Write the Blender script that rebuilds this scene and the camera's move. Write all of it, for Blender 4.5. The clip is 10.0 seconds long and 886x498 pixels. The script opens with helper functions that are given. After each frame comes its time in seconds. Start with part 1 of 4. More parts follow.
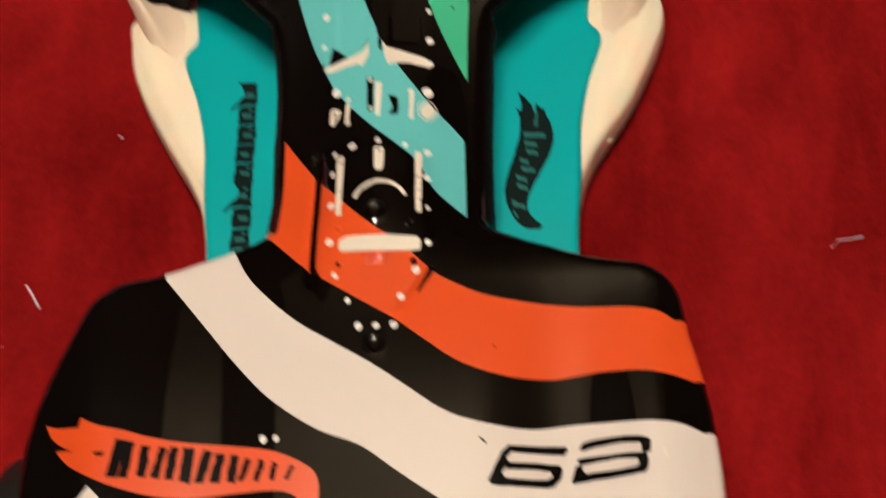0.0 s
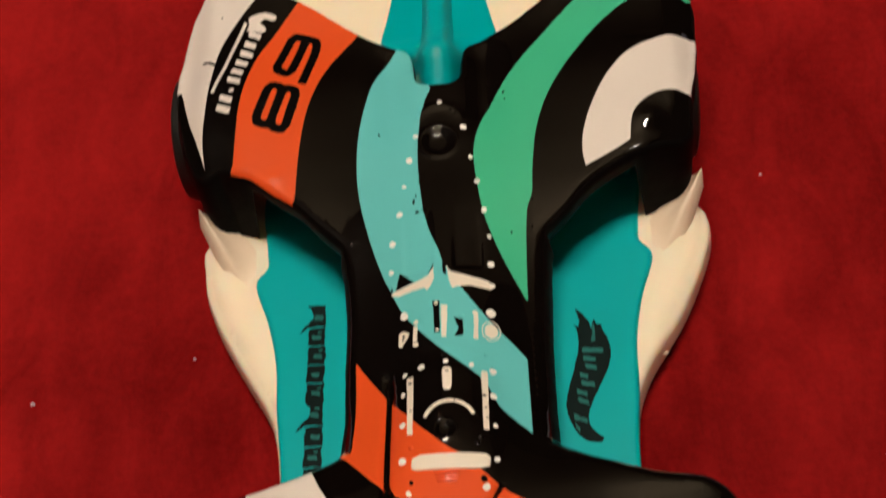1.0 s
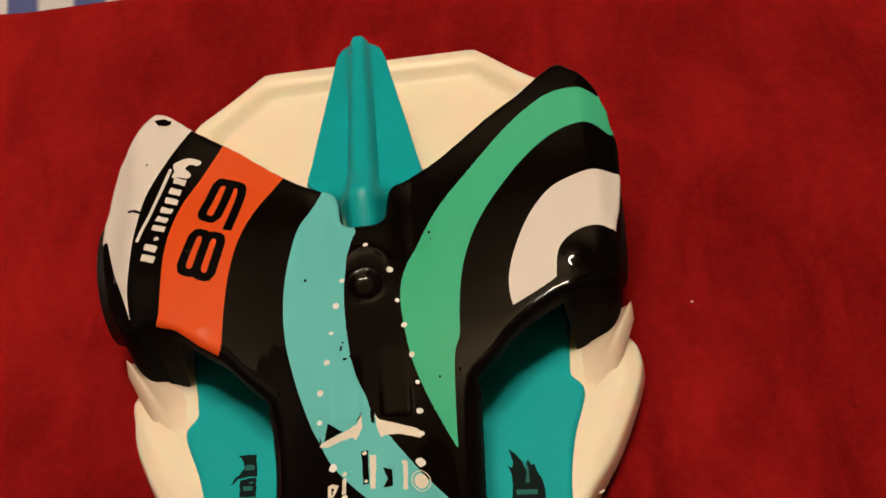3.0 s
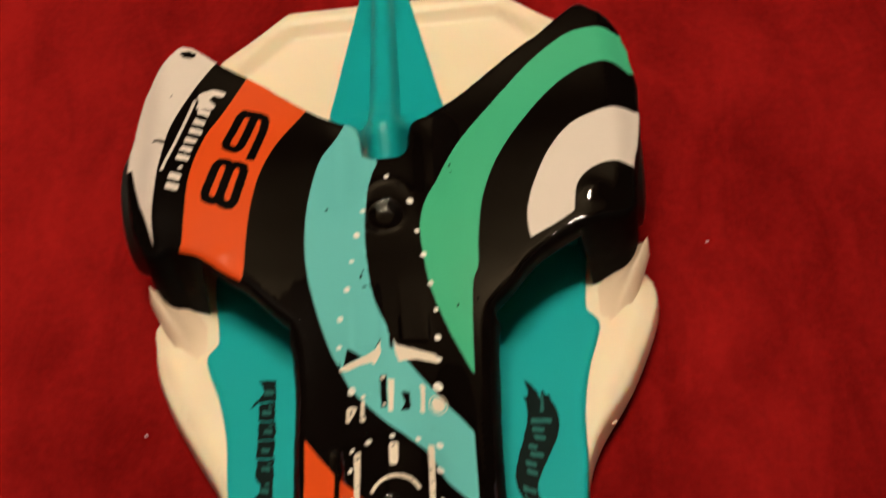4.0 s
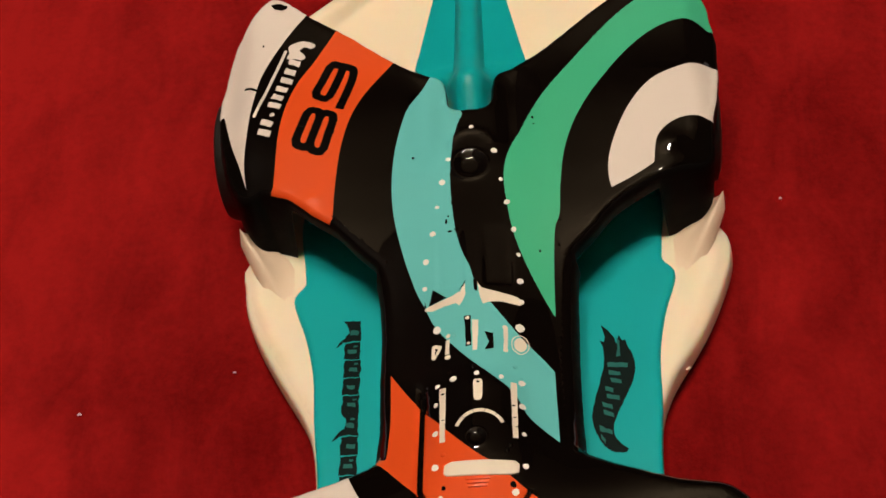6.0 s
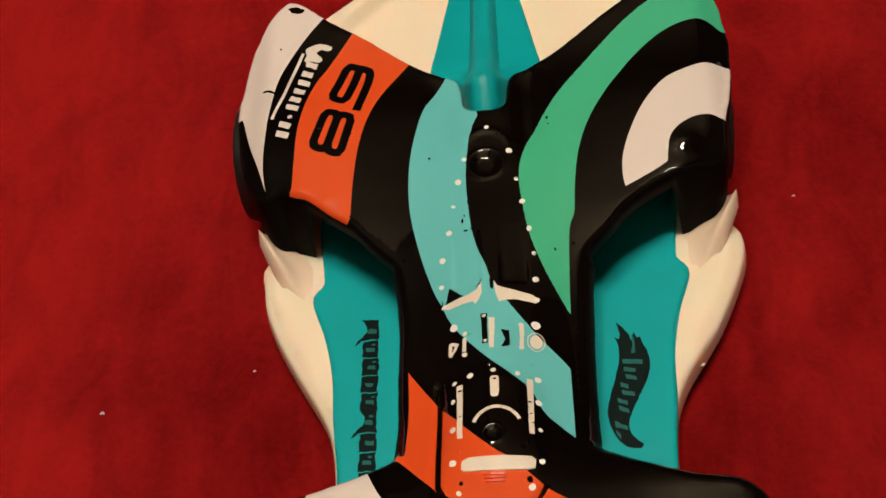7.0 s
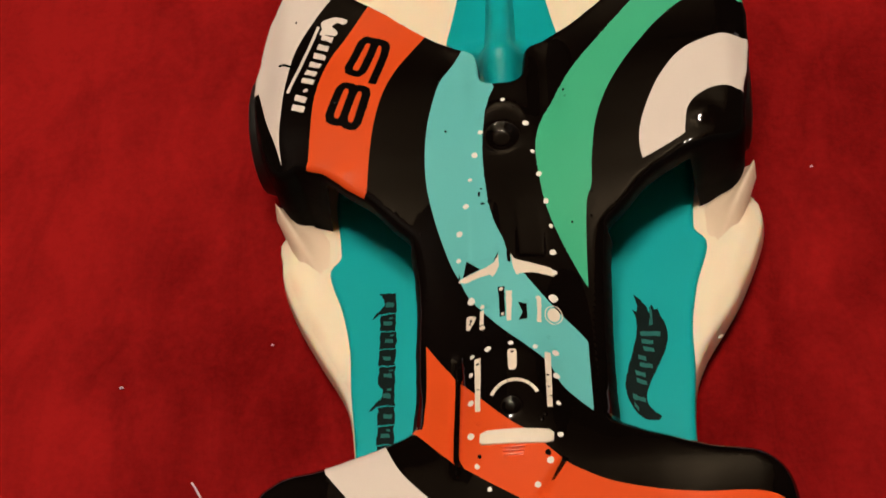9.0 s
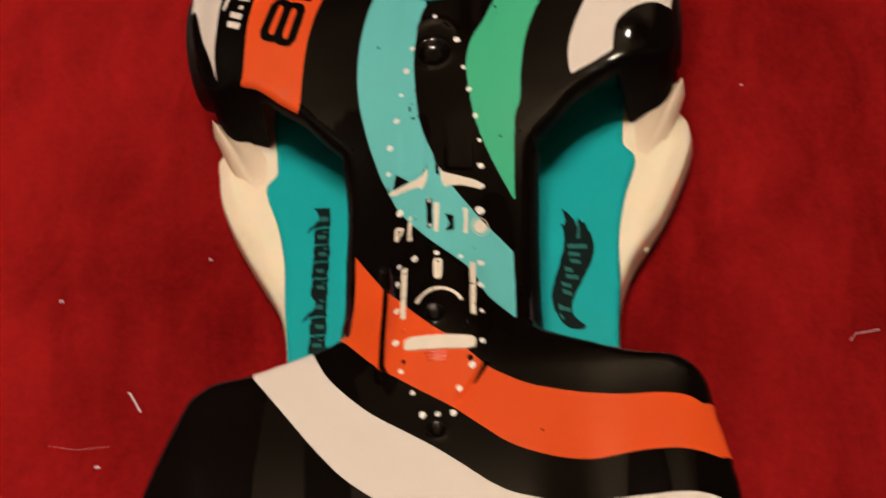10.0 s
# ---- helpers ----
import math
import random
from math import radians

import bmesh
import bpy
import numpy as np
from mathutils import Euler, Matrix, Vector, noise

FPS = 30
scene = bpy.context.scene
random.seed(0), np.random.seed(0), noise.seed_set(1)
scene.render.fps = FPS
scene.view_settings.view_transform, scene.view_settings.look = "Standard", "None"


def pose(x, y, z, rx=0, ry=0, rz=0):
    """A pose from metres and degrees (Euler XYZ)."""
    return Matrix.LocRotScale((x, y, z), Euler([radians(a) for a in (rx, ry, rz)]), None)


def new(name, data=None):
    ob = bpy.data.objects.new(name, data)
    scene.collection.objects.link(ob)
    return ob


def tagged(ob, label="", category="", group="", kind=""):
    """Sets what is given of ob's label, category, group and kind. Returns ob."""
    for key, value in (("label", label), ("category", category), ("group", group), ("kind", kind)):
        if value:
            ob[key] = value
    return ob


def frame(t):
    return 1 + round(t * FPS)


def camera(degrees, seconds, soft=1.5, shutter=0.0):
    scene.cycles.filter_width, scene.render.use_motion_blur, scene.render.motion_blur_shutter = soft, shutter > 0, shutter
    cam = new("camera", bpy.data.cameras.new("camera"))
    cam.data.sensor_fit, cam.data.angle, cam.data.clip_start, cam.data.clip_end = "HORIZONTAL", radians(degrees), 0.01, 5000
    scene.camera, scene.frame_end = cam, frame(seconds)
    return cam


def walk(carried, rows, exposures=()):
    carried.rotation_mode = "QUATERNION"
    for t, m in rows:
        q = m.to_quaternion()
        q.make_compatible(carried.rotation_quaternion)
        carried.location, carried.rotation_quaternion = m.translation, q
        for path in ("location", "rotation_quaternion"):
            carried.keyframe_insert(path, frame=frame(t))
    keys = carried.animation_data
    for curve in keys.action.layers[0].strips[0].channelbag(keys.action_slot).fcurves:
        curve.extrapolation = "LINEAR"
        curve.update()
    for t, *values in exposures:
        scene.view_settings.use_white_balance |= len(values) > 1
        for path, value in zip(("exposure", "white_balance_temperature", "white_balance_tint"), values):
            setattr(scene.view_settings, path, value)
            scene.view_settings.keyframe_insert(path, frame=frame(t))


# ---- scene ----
from mathutils.geometry import delaunay_2d_cdt

# ---------------------------------------------------------------- camera
cam = camera(35.32, 10.0, soft=1.6, shutter=0.6)
MM = 0.001
# seconds, place in millimetres, turn in degrees
PATH = [
    (0.0, 6.63, -44.51, 65.40, 27.00, 4.13, -0.93),
    (0.5, 5.48, -44.69, 67.70, 31.00, 5.71, -0.65),
    (1.0, 5.34, -44.82, 69.07, 34.72, 6.00, -1.40),
    (1.5, 6.06, -44.22, 70.17, 36.41, 6.33, -2.08),
    (2.0, 6.07, -43.84, 70.06, 37.34, 6.49, -2.69),
    (2.5, 7.35, -42.28, 70.56, 37.51, 6.54, -3.39),
    (2.7, 7.84, -42.11, 70.51, 38.06, 6.26, -3.89),
    (3.8, 7.82, -42.96, 69.37, 37.34, 5.83, -3.08),
    (4.0, 7.17, -44.48, 69.86, 36.93, 5.85, -2.70),
    (4.5, 6.13, -46.85, 69.59, 36.12, 5.97, -1.74),
    (5.0, 5.78, -47.66, 69.35, 35.55, 6.07, -0.90),
    (5.5, 5.15, -47.12, 70.32, 36.00, 6.34, -0.64),
    (7.0, 5.28, -48.09, 72.09, 36.21, 7.43, -0.42),
    (7.5, 5.08, -46.88, 72.17, 36.10, 7.81, -0.34),
    (8.0, 5.32, -46.58, 72.09, 36.03, 8.18, -0.25),
    (8.5, 5.41, -47.35, 72.44, 35.54, 8.34, -0.22),
    (9.0, 5.25, -47.91, 72.17, 34.99, 8.18, -0.32),
    (9.5, 5.53, -49.45, 72.33, 34.37, 8.03, -0.48),
    (10.0, 8.07, -50.18, 72.09, 32.57, 7.44, -0.74),
]
walk(cam, [(t, pose(x * MM, y * MM, z * MM, a, b, c)) for t, x, y, z, a, b, c in PATH], exposures=[
    (0.0, 0.27, 6230, 8), (1.0, 0.10, 6300, 8), (2.5, 0.08, 6600, 9), (4.0, 0.10, 6900, 7), (4.5, 0.06, 6750, 8), (5.5, 0.08, 6520, 10), (8.0, 0.09, 6500, 10), (10.0, 0.14, 6520, 11)])

# ---------------------------------------------------------------- light
world = bpy.data.worlds.new("room_dusk")
world.use_nodes = True
world.node_tree.nodes["Background"].inputs[0].default_value = (1.0, 0.75, 0.5, 1)
world.node_tree.nodes["Background"].inputs[1].default_value = 0.004
scene.world = world

# two warm tubes under the ceiling; the tube meshes below give the room its light
LAMP = Vector((0.0, 0.01, 1.95))
TUBE_LENGTH, TUBE_DROP, TUBE_GAP, TUBE_GLOW = 0.26, 0.45, 0.30, 388.0
TUBE_COLOR = (1.0, 0.83, 0.64)


# ---------------------------------------------------------------- materials
def material(name, color, rough=0.5, metal=0.0, bump=0.0, bump_scale=800.0, vary=0.0, vary_scale=150.0,
             subsurface=0.0, spec=0.5, drawn=1.0, fine=5):
    m = bpy.data.materials.new(name)
    m.use_nodes = True
    nt = m.node_tree
    b = nt.nodes["Principled BSDF"]
    b.inputs["Base Color"].default_value = (*color, 1)
    b.inputs["Roughness"].default_value = rough
    b.inputs["Metallic"].default_value = metal
    b.inputs["Specular IOR Level"].default_value = spec
    if subsurface:
        b.inputs["Subsurface Weight"].default_value = subsurface
        b.inputs["Subsurface Radius"].default_value = (1.0, 0.6, 0.4)
        b.inputs["Subsurface Scale"].default_value = 0.0009
    co = nt.nodes.new("ShaderNodeTexCoord")
    if vary:
        n = nt.nodes.new("ShaderNodeTexNoise")
        n.inputs["Scale"].default_value, n.inputs["Detail"].default_value = vary_scale, 6
        nt.links.new(co.outputs["Object"], n.inputs["Vector"])
        mix = nt.nodes.new("ShaderNodeMixRGB")
        mix.inputs[1].default_value = (*[c * (1 - vary) for c in color], 1)
        mix.inputs[2].default_value = (*[min(1, c * (1 + vary)) for c in color], 1)
        nt.links.new(n.outputs["Fac"], mix.inputs[0])
        nt.links.new(mix.outputs[0], b.inputs["Base Color"])
        r = nt.nodes.new("ShaderNodeMapRange")
        r.inputs[3].default_value, r.inputs[4].default_value = rough * (1 - min(vary * 4, 0.25)), min(1, rough * (1 + min(vary * 4, 0.3)))
        n2 = nt.nodes.new("ShaderNodeTexNoise")
        n2.inputs["Scale"].default_value, n2.inputs["Detail"].default_value = vary_scale * 5, 4
        nt.links.new(co.outputs["Object"], n2.inputs["Vector"])
        nt.links.new(n2.outputs["Fac"], r.inputs[0])
        nt.links.new(r.outputs[0], b.inputs["Roughness"])
    if bump:
        n = nt.nodes.new("ShaderNodeTexNoise")
        n.inputs["Scale"].default_value, n.inputs["Detail"].default_value = bump_scale, fine
        flow = nt.nodes.new("ShaderNodeMapping")
        flow.inputs["Scale"].default_value = (1.0, drawn, 1.0)
        nt.links.new(co.outputs["Object"], flow.inputs[0])
        nt.links.new(flow.outputs[0], n.inputs["Vector"])
        u = nt.nodes.new("ShaderNodeBump")
        u.inputs["Strength"].default_value, u.inputs["Distance"].default_value = 1.0, bump
        nt.links.new(n.outputs["Fac"], u.inputs["Height"])
        nt.links.new(u.outputs[0], b.inputs["Normal"])
    return m


BLACK = material("black_gloss_enamel", (0.0030, 0.0016, 0.0012), 0.04, bump=0.00005, bump_scale=360, drawn=0.05, fine=1, vary=0.15, vary_scale=300)
SATIN = material("black_satin_casting", (0.0025, 0.0018, 0.0016), 0.6, spec=0.06, vary=0.2, vary_scale=300)
ORANGE = material("orange_print", (0.77, 0.088, 0.017), 0.2, vary=0.01, vary_scale=40)
WHITE = material("white_print", (0.78, 0.70, 0.66), 0.16, vary=0.008, vary_scale=40)
BLUE = material("pale_turquoise_print", (0.14, 0.56, 0.585), 0.16, vary=0.012, vary_scale=40)
GREEN = material("green_print", (0.062, 0.49, 0.285), 0.16, vary=0.012, vary_scale=40)
INK = material("black_print", (0.0035, 0.0025, 0.0025), 0.2, spec=0.1)
DOT_WHITE = material("white_dot_print", (0.86, 0.83, 0.80), 0.3, vary=0.05, vary_scale=900)
CREAM = material("cream_print", (0.80, 0.72, 0.62), 0.35, vary=0.06, vary_scale=900)
TEAL = material("teal_plastic", (0.003, 0.39, 0.425), 0.36, spec=0.22, bump=0.000006, bump_scale=900, vary=0.06, vary_scale=250, subsurface=0.15)
IVORY = material("ivory_plastic", (0.94, 0.80, 0.63), 0.4, bump=0.000006, bump_scale=700, vary=0.03, vary_scale=200, subsurface=0.45)
SMOKE = material("dark_ink_on_teal", (0.003, 0.010, 0.010), 0.5, vary=0.3, vary_scale=1200, spec=0.08)
SMOKE_PALE = material("grey_teal_ink", (0.012, 0.13, 0.125), 0.45, vary=0.3, vary_scale=1500, spec=0.2)
RUBBER = material("black_hard_plastic_tyre", (0.006, 0.005, 0.0045), 0.5, bump=0.00003, bump_scale=900, vary=0.2, vary_scale=500)
STEEL = material("bare_axle_steel", (0.5, 0.48, 0.45), 0.35, metal=1.0, vary=0.1, vary_scale=800)
LINT = material("pale_lint", (0.72, 0.66, 0.74), 0.8)
PLASTER = material("dark_wall_paint", (0.009, 0.007, 0.006), 0.9, vary=0.06, vary_scale=2.0, bump=0.0006, bump_scale=60)
CEILING = material("dull_ceiling_paint", (0.27, 0.23, 0.17), 0.9, vary=0.04, vary_scale=2.0, bump=0.0005, bump_scale=70)
WOOD = material("brown_wood", (0.16, 0.085, 0.045), 0.5, vary=0.3, vary_scale=14, bump=0.0004, bump_scale=60)
LAMP_WHITE = material("lamp_enamel", (0.8, 0.78, 0.74), 0.4, vary=0.03, vary_scale=30)


def velvet():
    """Red cotton velvet: crushed pile with lighter and darker patches and fine fuzz."""
    m = bpy.data.materials.new("red_velvet")
    m.use_nodes = True
    nt = m.node_tree
    b = nt.nodes["Principled BSDF"]
    co = nt.nodes.new("ShaderNodeTexCoord")

    def noise_node(scale, detail, stretch=(1, 1, 1), rough=0.55, distort=0.0):
        mp = nt.nodes.new("ShaderNodeMapping")
        mp.inputs["Scale"].default_value = stretch
        nt.links.new(co.outputs["Object"], mp.inputs[0])
        n = nt.nodes.new("ShaderNodeTexNoise")
        n.inputs["Scale"].default_value, n.inputs["Detail"].default_value = scale, detail
        n.inputs["Roughness"].default_value, n.inputs["Distortion"].default_value = rough, distort
        nt.links.new(mp.outputs[0], n.inputs["Vector"])
        return n.outputs["Fac"]

    patch = noise_node(85, 4, (1.0, 0.8, 1), 0.55, 0.9)
    streak = noise_node(300, 5, (1.0, 0.38, 1), 0.62, 0.6)
    fuzz = noise_node(2100, 4, (1, 1, 1), 0.6)

    def plus(value, gain, other):
        n = nt.nodes.new("ShaderNodeMath")
        n.operation = "MULTIPLY_ADD"
        nt.links.new(value, n.inputs[0])
        n.inputs[1].default_value = gain
        if isinstance(other, float):
            n.inputs[2].default_value = other
        else:
            nt.links.new(other, n.inputs[2])
        return n

    calm = plus(patch, 0.4, 0.265)
    add = plus(streak, 0.52, calm.outputs[0])
    add2 = plus(fuzz, 0.22, add.outputs[0])
    # one side's darker pile, with the car's soft shade put into the colour
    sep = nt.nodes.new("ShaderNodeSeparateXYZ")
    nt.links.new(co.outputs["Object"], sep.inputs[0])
    nap_shade = nt.nodes.new("ShaderNodeMapRange")
    nap_shade.interpolation_type = "SMOOTHSTEP"
    nap_shade.inputs[1].default_value, nap_shade.inputs[2].default_value = -0.038, -0.010
    nap_shade.inputs[3].default_value, nap_shade.inputs[4].default_value = -0.075, 0.11
    nt.links.new(sep.outputs[0], nap_shade.inputs[0])
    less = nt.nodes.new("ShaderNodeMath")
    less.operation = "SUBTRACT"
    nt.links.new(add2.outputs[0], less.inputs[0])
    nt.links.new(nap_shade.outputs[0], less.inputs[1])
    # tone along y: lighter towards both ends, darkest level with the car
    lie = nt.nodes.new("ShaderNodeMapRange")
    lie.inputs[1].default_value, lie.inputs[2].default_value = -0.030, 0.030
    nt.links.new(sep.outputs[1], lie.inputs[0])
    y_tone = nt.nodes.new("ShaderNodeValToRGB")
    y_tone.color_ramp.interpolation = "EASE"
    y_tone.color_ramp.elements[0].position, y_tone.color_ramp.elements[0].color = 0.15, (0.9, 0.9, 0.9, 1)
    y_tone.color_ramp.elements[1].position, y_tone.color_ramp.elements[1].color = 0.85, (1, 1, 1, 1)
    y_tone.color_ramp.elements.new(0.5).color = (0, 0, 0, 1)
    nt.links.new(lie.outputs[0], y_tone.inputs[0])
    add3 = plus(y_tone.outputs[0], 0.06, less.outputs[0])
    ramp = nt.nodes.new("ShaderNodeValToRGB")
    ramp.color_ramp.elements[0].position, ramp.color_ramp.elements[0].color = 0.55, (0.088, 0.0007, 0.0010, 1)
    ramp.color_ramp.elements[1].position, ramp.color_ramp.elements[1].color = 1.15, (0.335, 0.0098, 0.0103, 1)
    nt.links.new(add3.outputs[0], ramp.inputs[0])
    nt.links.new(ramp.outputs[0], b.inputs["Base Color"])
    b.inputs["Roughness"].default_value = 0.95
    b.inputs["Specular IOR Level"].default_value = 0.05
    b.inputs["Sheen Weight"].default_value = 0.06
    b.inputs["Sheen Tint"].default_value = (0.9, 0.12, 0.10, 1)
    bump = nt.nodes.new("ShaderNodeBump")
    bump.inputs["Distance"].default_value = 0.00025
    nt.links.new(add2.outputs[0], bump.inputs["Height"])
    nt.links.new(bump.outputs[0], b.inputs["Normal"])
    return m


VELVET = velvet()


def thin_ivory():
    """The same plastic where it is thin and lets the light of the cloth through."""
    m = material("thin_ivory_plastic", (0.94, 0.78, 0.62), 0.4, bump=0.000006, bump_scale=700, vary=0.03, vary_scale=200)
    nt = m.node_tree
    glow_through, mix = nt.nodes.new("ShaderNodeBsdfTranslucent"), nt.nodes.new("ShaderNodeMixShader")
    glow_through.inputs[0].default_value = (0.95, 0.72, 0.58, 1)
    mix.inputs[0].default_value = 0.25
    nt.links.new(nt.nodes["Principled BSDF"].outputs[0], mix.inputs[1])
    nt.links.new(glow_through.outputs[0], mix.inputs[2])
    nt.links.new(mix.outputs[0], nt.nodes["Material Output"].inputs[0])
    return m


IVORY_THIN = thin_ivory()


def checked_cotton():
    m = bpy.data.materials.new("blue_white_cotton")
    m.use_nodes = True
    nt = m.node_tree
    b = nt.nodes["Principled BSDF"]
    co = nt.nodes.new("ShaderNodeTexCoord")
    w = nt.nodes.new("ShaderNodeTexWave")
    w.inputs["Scale"].default_value, w.inputs["Distortion"].default_value, w.inputs["Detail"].default_value = 55, 3.0, 3
    nt.links.new(co.outputs["Object"], w.inputs["Vector"])
    ramp = nt.nodes.new("ShaderNodeValToRGB")
    ramp.color_ramp.elements[0].position, ramp.color_ramp.elements[0].color = 0.35, (0.07, 0.09, 0.26, 1)
    ramp.color_ramp.elements[1].position, ramp.color_ramp.elements[1].color = 0.6, (0.62, 0.60, 0.62, 1)
    nt.links.new(w.outputs["Fac"], ramp.inputs[0])
    nt.links.new(ramp.outputs[0], b.inputs["Base Color"])
    b.inputs["Roughness"].default_value = 0.9
    return m


CHECK = checked_cotton()


# ---------------------------------------------------------------- mesh helpers (lengths in millimetres)
def finish(name, bm, mats, parent=None, label="", sharp=40):
    """Links a bmesh drawn in millimetres as one mesh object, in metres."""
    bmesh.ops.scale(bm, vec=(MM, MM, MM), verts=bm.verts)
    me = bpy.data.meshes.new(name)
    bm.to_mesh(me)
    bm.free()
    for m in mats if isinstance(mats, (list, tuple)) else [mats]:
        me.materials.append(m)
    me.shade_smooth()
    me.set_sharp_from_angle(angle=radians(sharp))
    ob = new(name, me)
    if parent:
        ob.parent = parent
    if label:
        tagged(ob, label)
    return ob


def thing(name, label, category, group="", kind="", place=(0, 0, 0)):
    ob = new(name)
    ob.location = [c * MM for c in place]
    ob.empty_display_size = 0.005
    return tagged(ob, label, category, group, kind)


def spline(points, closed=False, step=0.3):
    """A smooth line through the points."""
    n, out = len(points), []
    for i in range(n if closed else n - 1):
        p = [Vector(points[k % n] if closed else points[min(max(k, 0), n - 1)]) for k in (i - 1, i, i + 1, i + 2)]
        parts = max(1, round((p[2] - p[1]).length / step))
        for j in range(parts):
            t = j / parts
            q = 0.5 * (2 * p[1] + (p[2] - p[0]) * t + (2 * p[0] - 5 * p[1] + 4 * p[2] - p[3]) * t * t + (3 * p[1] - p[0] - 3 * p[2] + p[3]) * t ** 3)
            out.append((q.x, q.y))
    if not closed:
        out.append(tuple(points[-1]))
    return out


def band(one, two, step=0.3, ragged=0.0):
    """The closed outline between two smooth lines that run the same way. ragged: how far the second one's ink strays."""
    far = spline(two, step=0.09 if ragged else step)
    far = [(x + ragged * smooth(-8.6, -7.4, y) * (noise.noise((x * 3.7, y * 6.3, 2.0)) + 0.6 * noise.noise((x * 11, y * 13, 5.0))) * (0.25 + 1.3 * max(0.0, noise.noise((x * 0.5, y * 0.6, 1.0)) + 0.25)),
            y + 0.5 * ragged * noise.noise((y * 4.7, x * 2.9, 6.0))) for x, y in far]
    return spline(one, step=step) + far[::-1]


def dense(points, step=0.5):
    """A closed outline with its straight sides cut into short steps."""
    out = []
    for (x0, y0), (x1, y1) in zip(points, points[1:] + points[:1]):
        n = max(1, round(math.hypot(x1 - x0, y1 - y0) / step))
        out += [(x0 + (x1 - x0) * k / n, y0 + (y1 - y0) * k / n) for k in range(n)]
    return out


def inside(poly, x, y):
    hit = False
    x0, y0 = poly[-1]
    for x1, y1 in poly:
        if (y0 > y) != (y1 > y) and x < (x1 - x0) * (y - y0) / (y1 - y0) + x0:
            hit = not hit
        x0, y0 = x1, y1
    return hit


class Region:
    """A polygon with its bounds, for quick tests."""

    def __init__(self, points):
        self.p = points
        self.x0, self.x1 = min(a for a, _ in points), max(a for a, _ in points)
        self.y0, self.y1 = min(b for _, b in points), max(b for _, b in points)

    def has(self, x, y):
        return self.x0 <= x <= self.x1 and self.y0 <= y <= self.y1 and inside(self.p, x, y)


def net(outlines, cuts, spacing):
    """Triangles that fill the outlines and keep every cut as an edge: plan points and faces."""
    regions = [Region(o) for o in outlines]
    pts, edges = [], []
    for line in outlines + cuts:
        a = len(pts)
        pts += [Vector(p) for p in line]
        edges += [(a + k, a + (k + 1) % len(line)) for k in range(len(line))]
    x0, x1 = min(r.x0 for r in regions), max(r.x1 for r in regions)
    y0, y1 = min(r.y0 for r in regions), max(r.y1 for r in regions)
    y, odd = y0, False
    while y < y1:
        x = x0 + (0.13 if odd else 0.0)
        while x < x1:
            s = spacing(x, y)
            if any(r.has(x, y) for r in regions):
                pts.append(Vector((x + 0.02 * s * math.sin(7 * y + x), y + 0.02 * s * math.cos(5 * x - y))))
            x += s
        y += spacing(0, y) * 0.87
        odd = not odd
    vs, _, fs, *_ = delaunay_2d_cdt(pts, edges, [], 0, 1e-4, False)
    keep = []
    for f in fs:
        cx, cy = sum(vs[k].x for k in f) / 3, sum(vs[k].y for k in f) / 3
        if any(r.has(cx, cy) for r in regions):
            keep.append((list(f), cx, cy))
    return vs, keep


def split_at(outline, lines):
    """The outline with a point more wherever a painted edge crosses it."""
    cuts = [(a, b) for line in lines for a, b in zip(line, line[1:] + line[:1])]
    out = []
    for p, q in zip(outline, outline[1:] + outline[:1]):
        out.append(p)
        x0, x1, y0, y1 = min(p[0], q[0]), max(p[0], q[0]), min(p[1], q[1]), max(p[1], q[1])
        found = []
        for a, b in cuts:
            if max(a[0], b[0]) < x0 or min(a[0], b[0]) > x1 or max(a[1], b[1]) < y0 or min(a[1], b[1]) > y1:
                continue
            rx, ry, sx, sy = q[0] - p[0], q[1] - p[1], b[0] - a[0], b[1] - a[1]
            d = rx * sy - ry * sx
            if abs(d) > 1e-9:
                t, u = ((a[0] - p[0]) * sy - (a[1] - p[1]) * sx) / d, ((a[0] - p[0]) * ry - (a[1] - p[1]) * rx) / d
                if 0.03 < t < 0.97 and 0 <= u <= 1:
                    found.append(t)
        out += [(p[0] + (q[0] - p[0]) * t, p[1] + (q[1] - p[1]) * t) for t in sorted(found)]
    return out


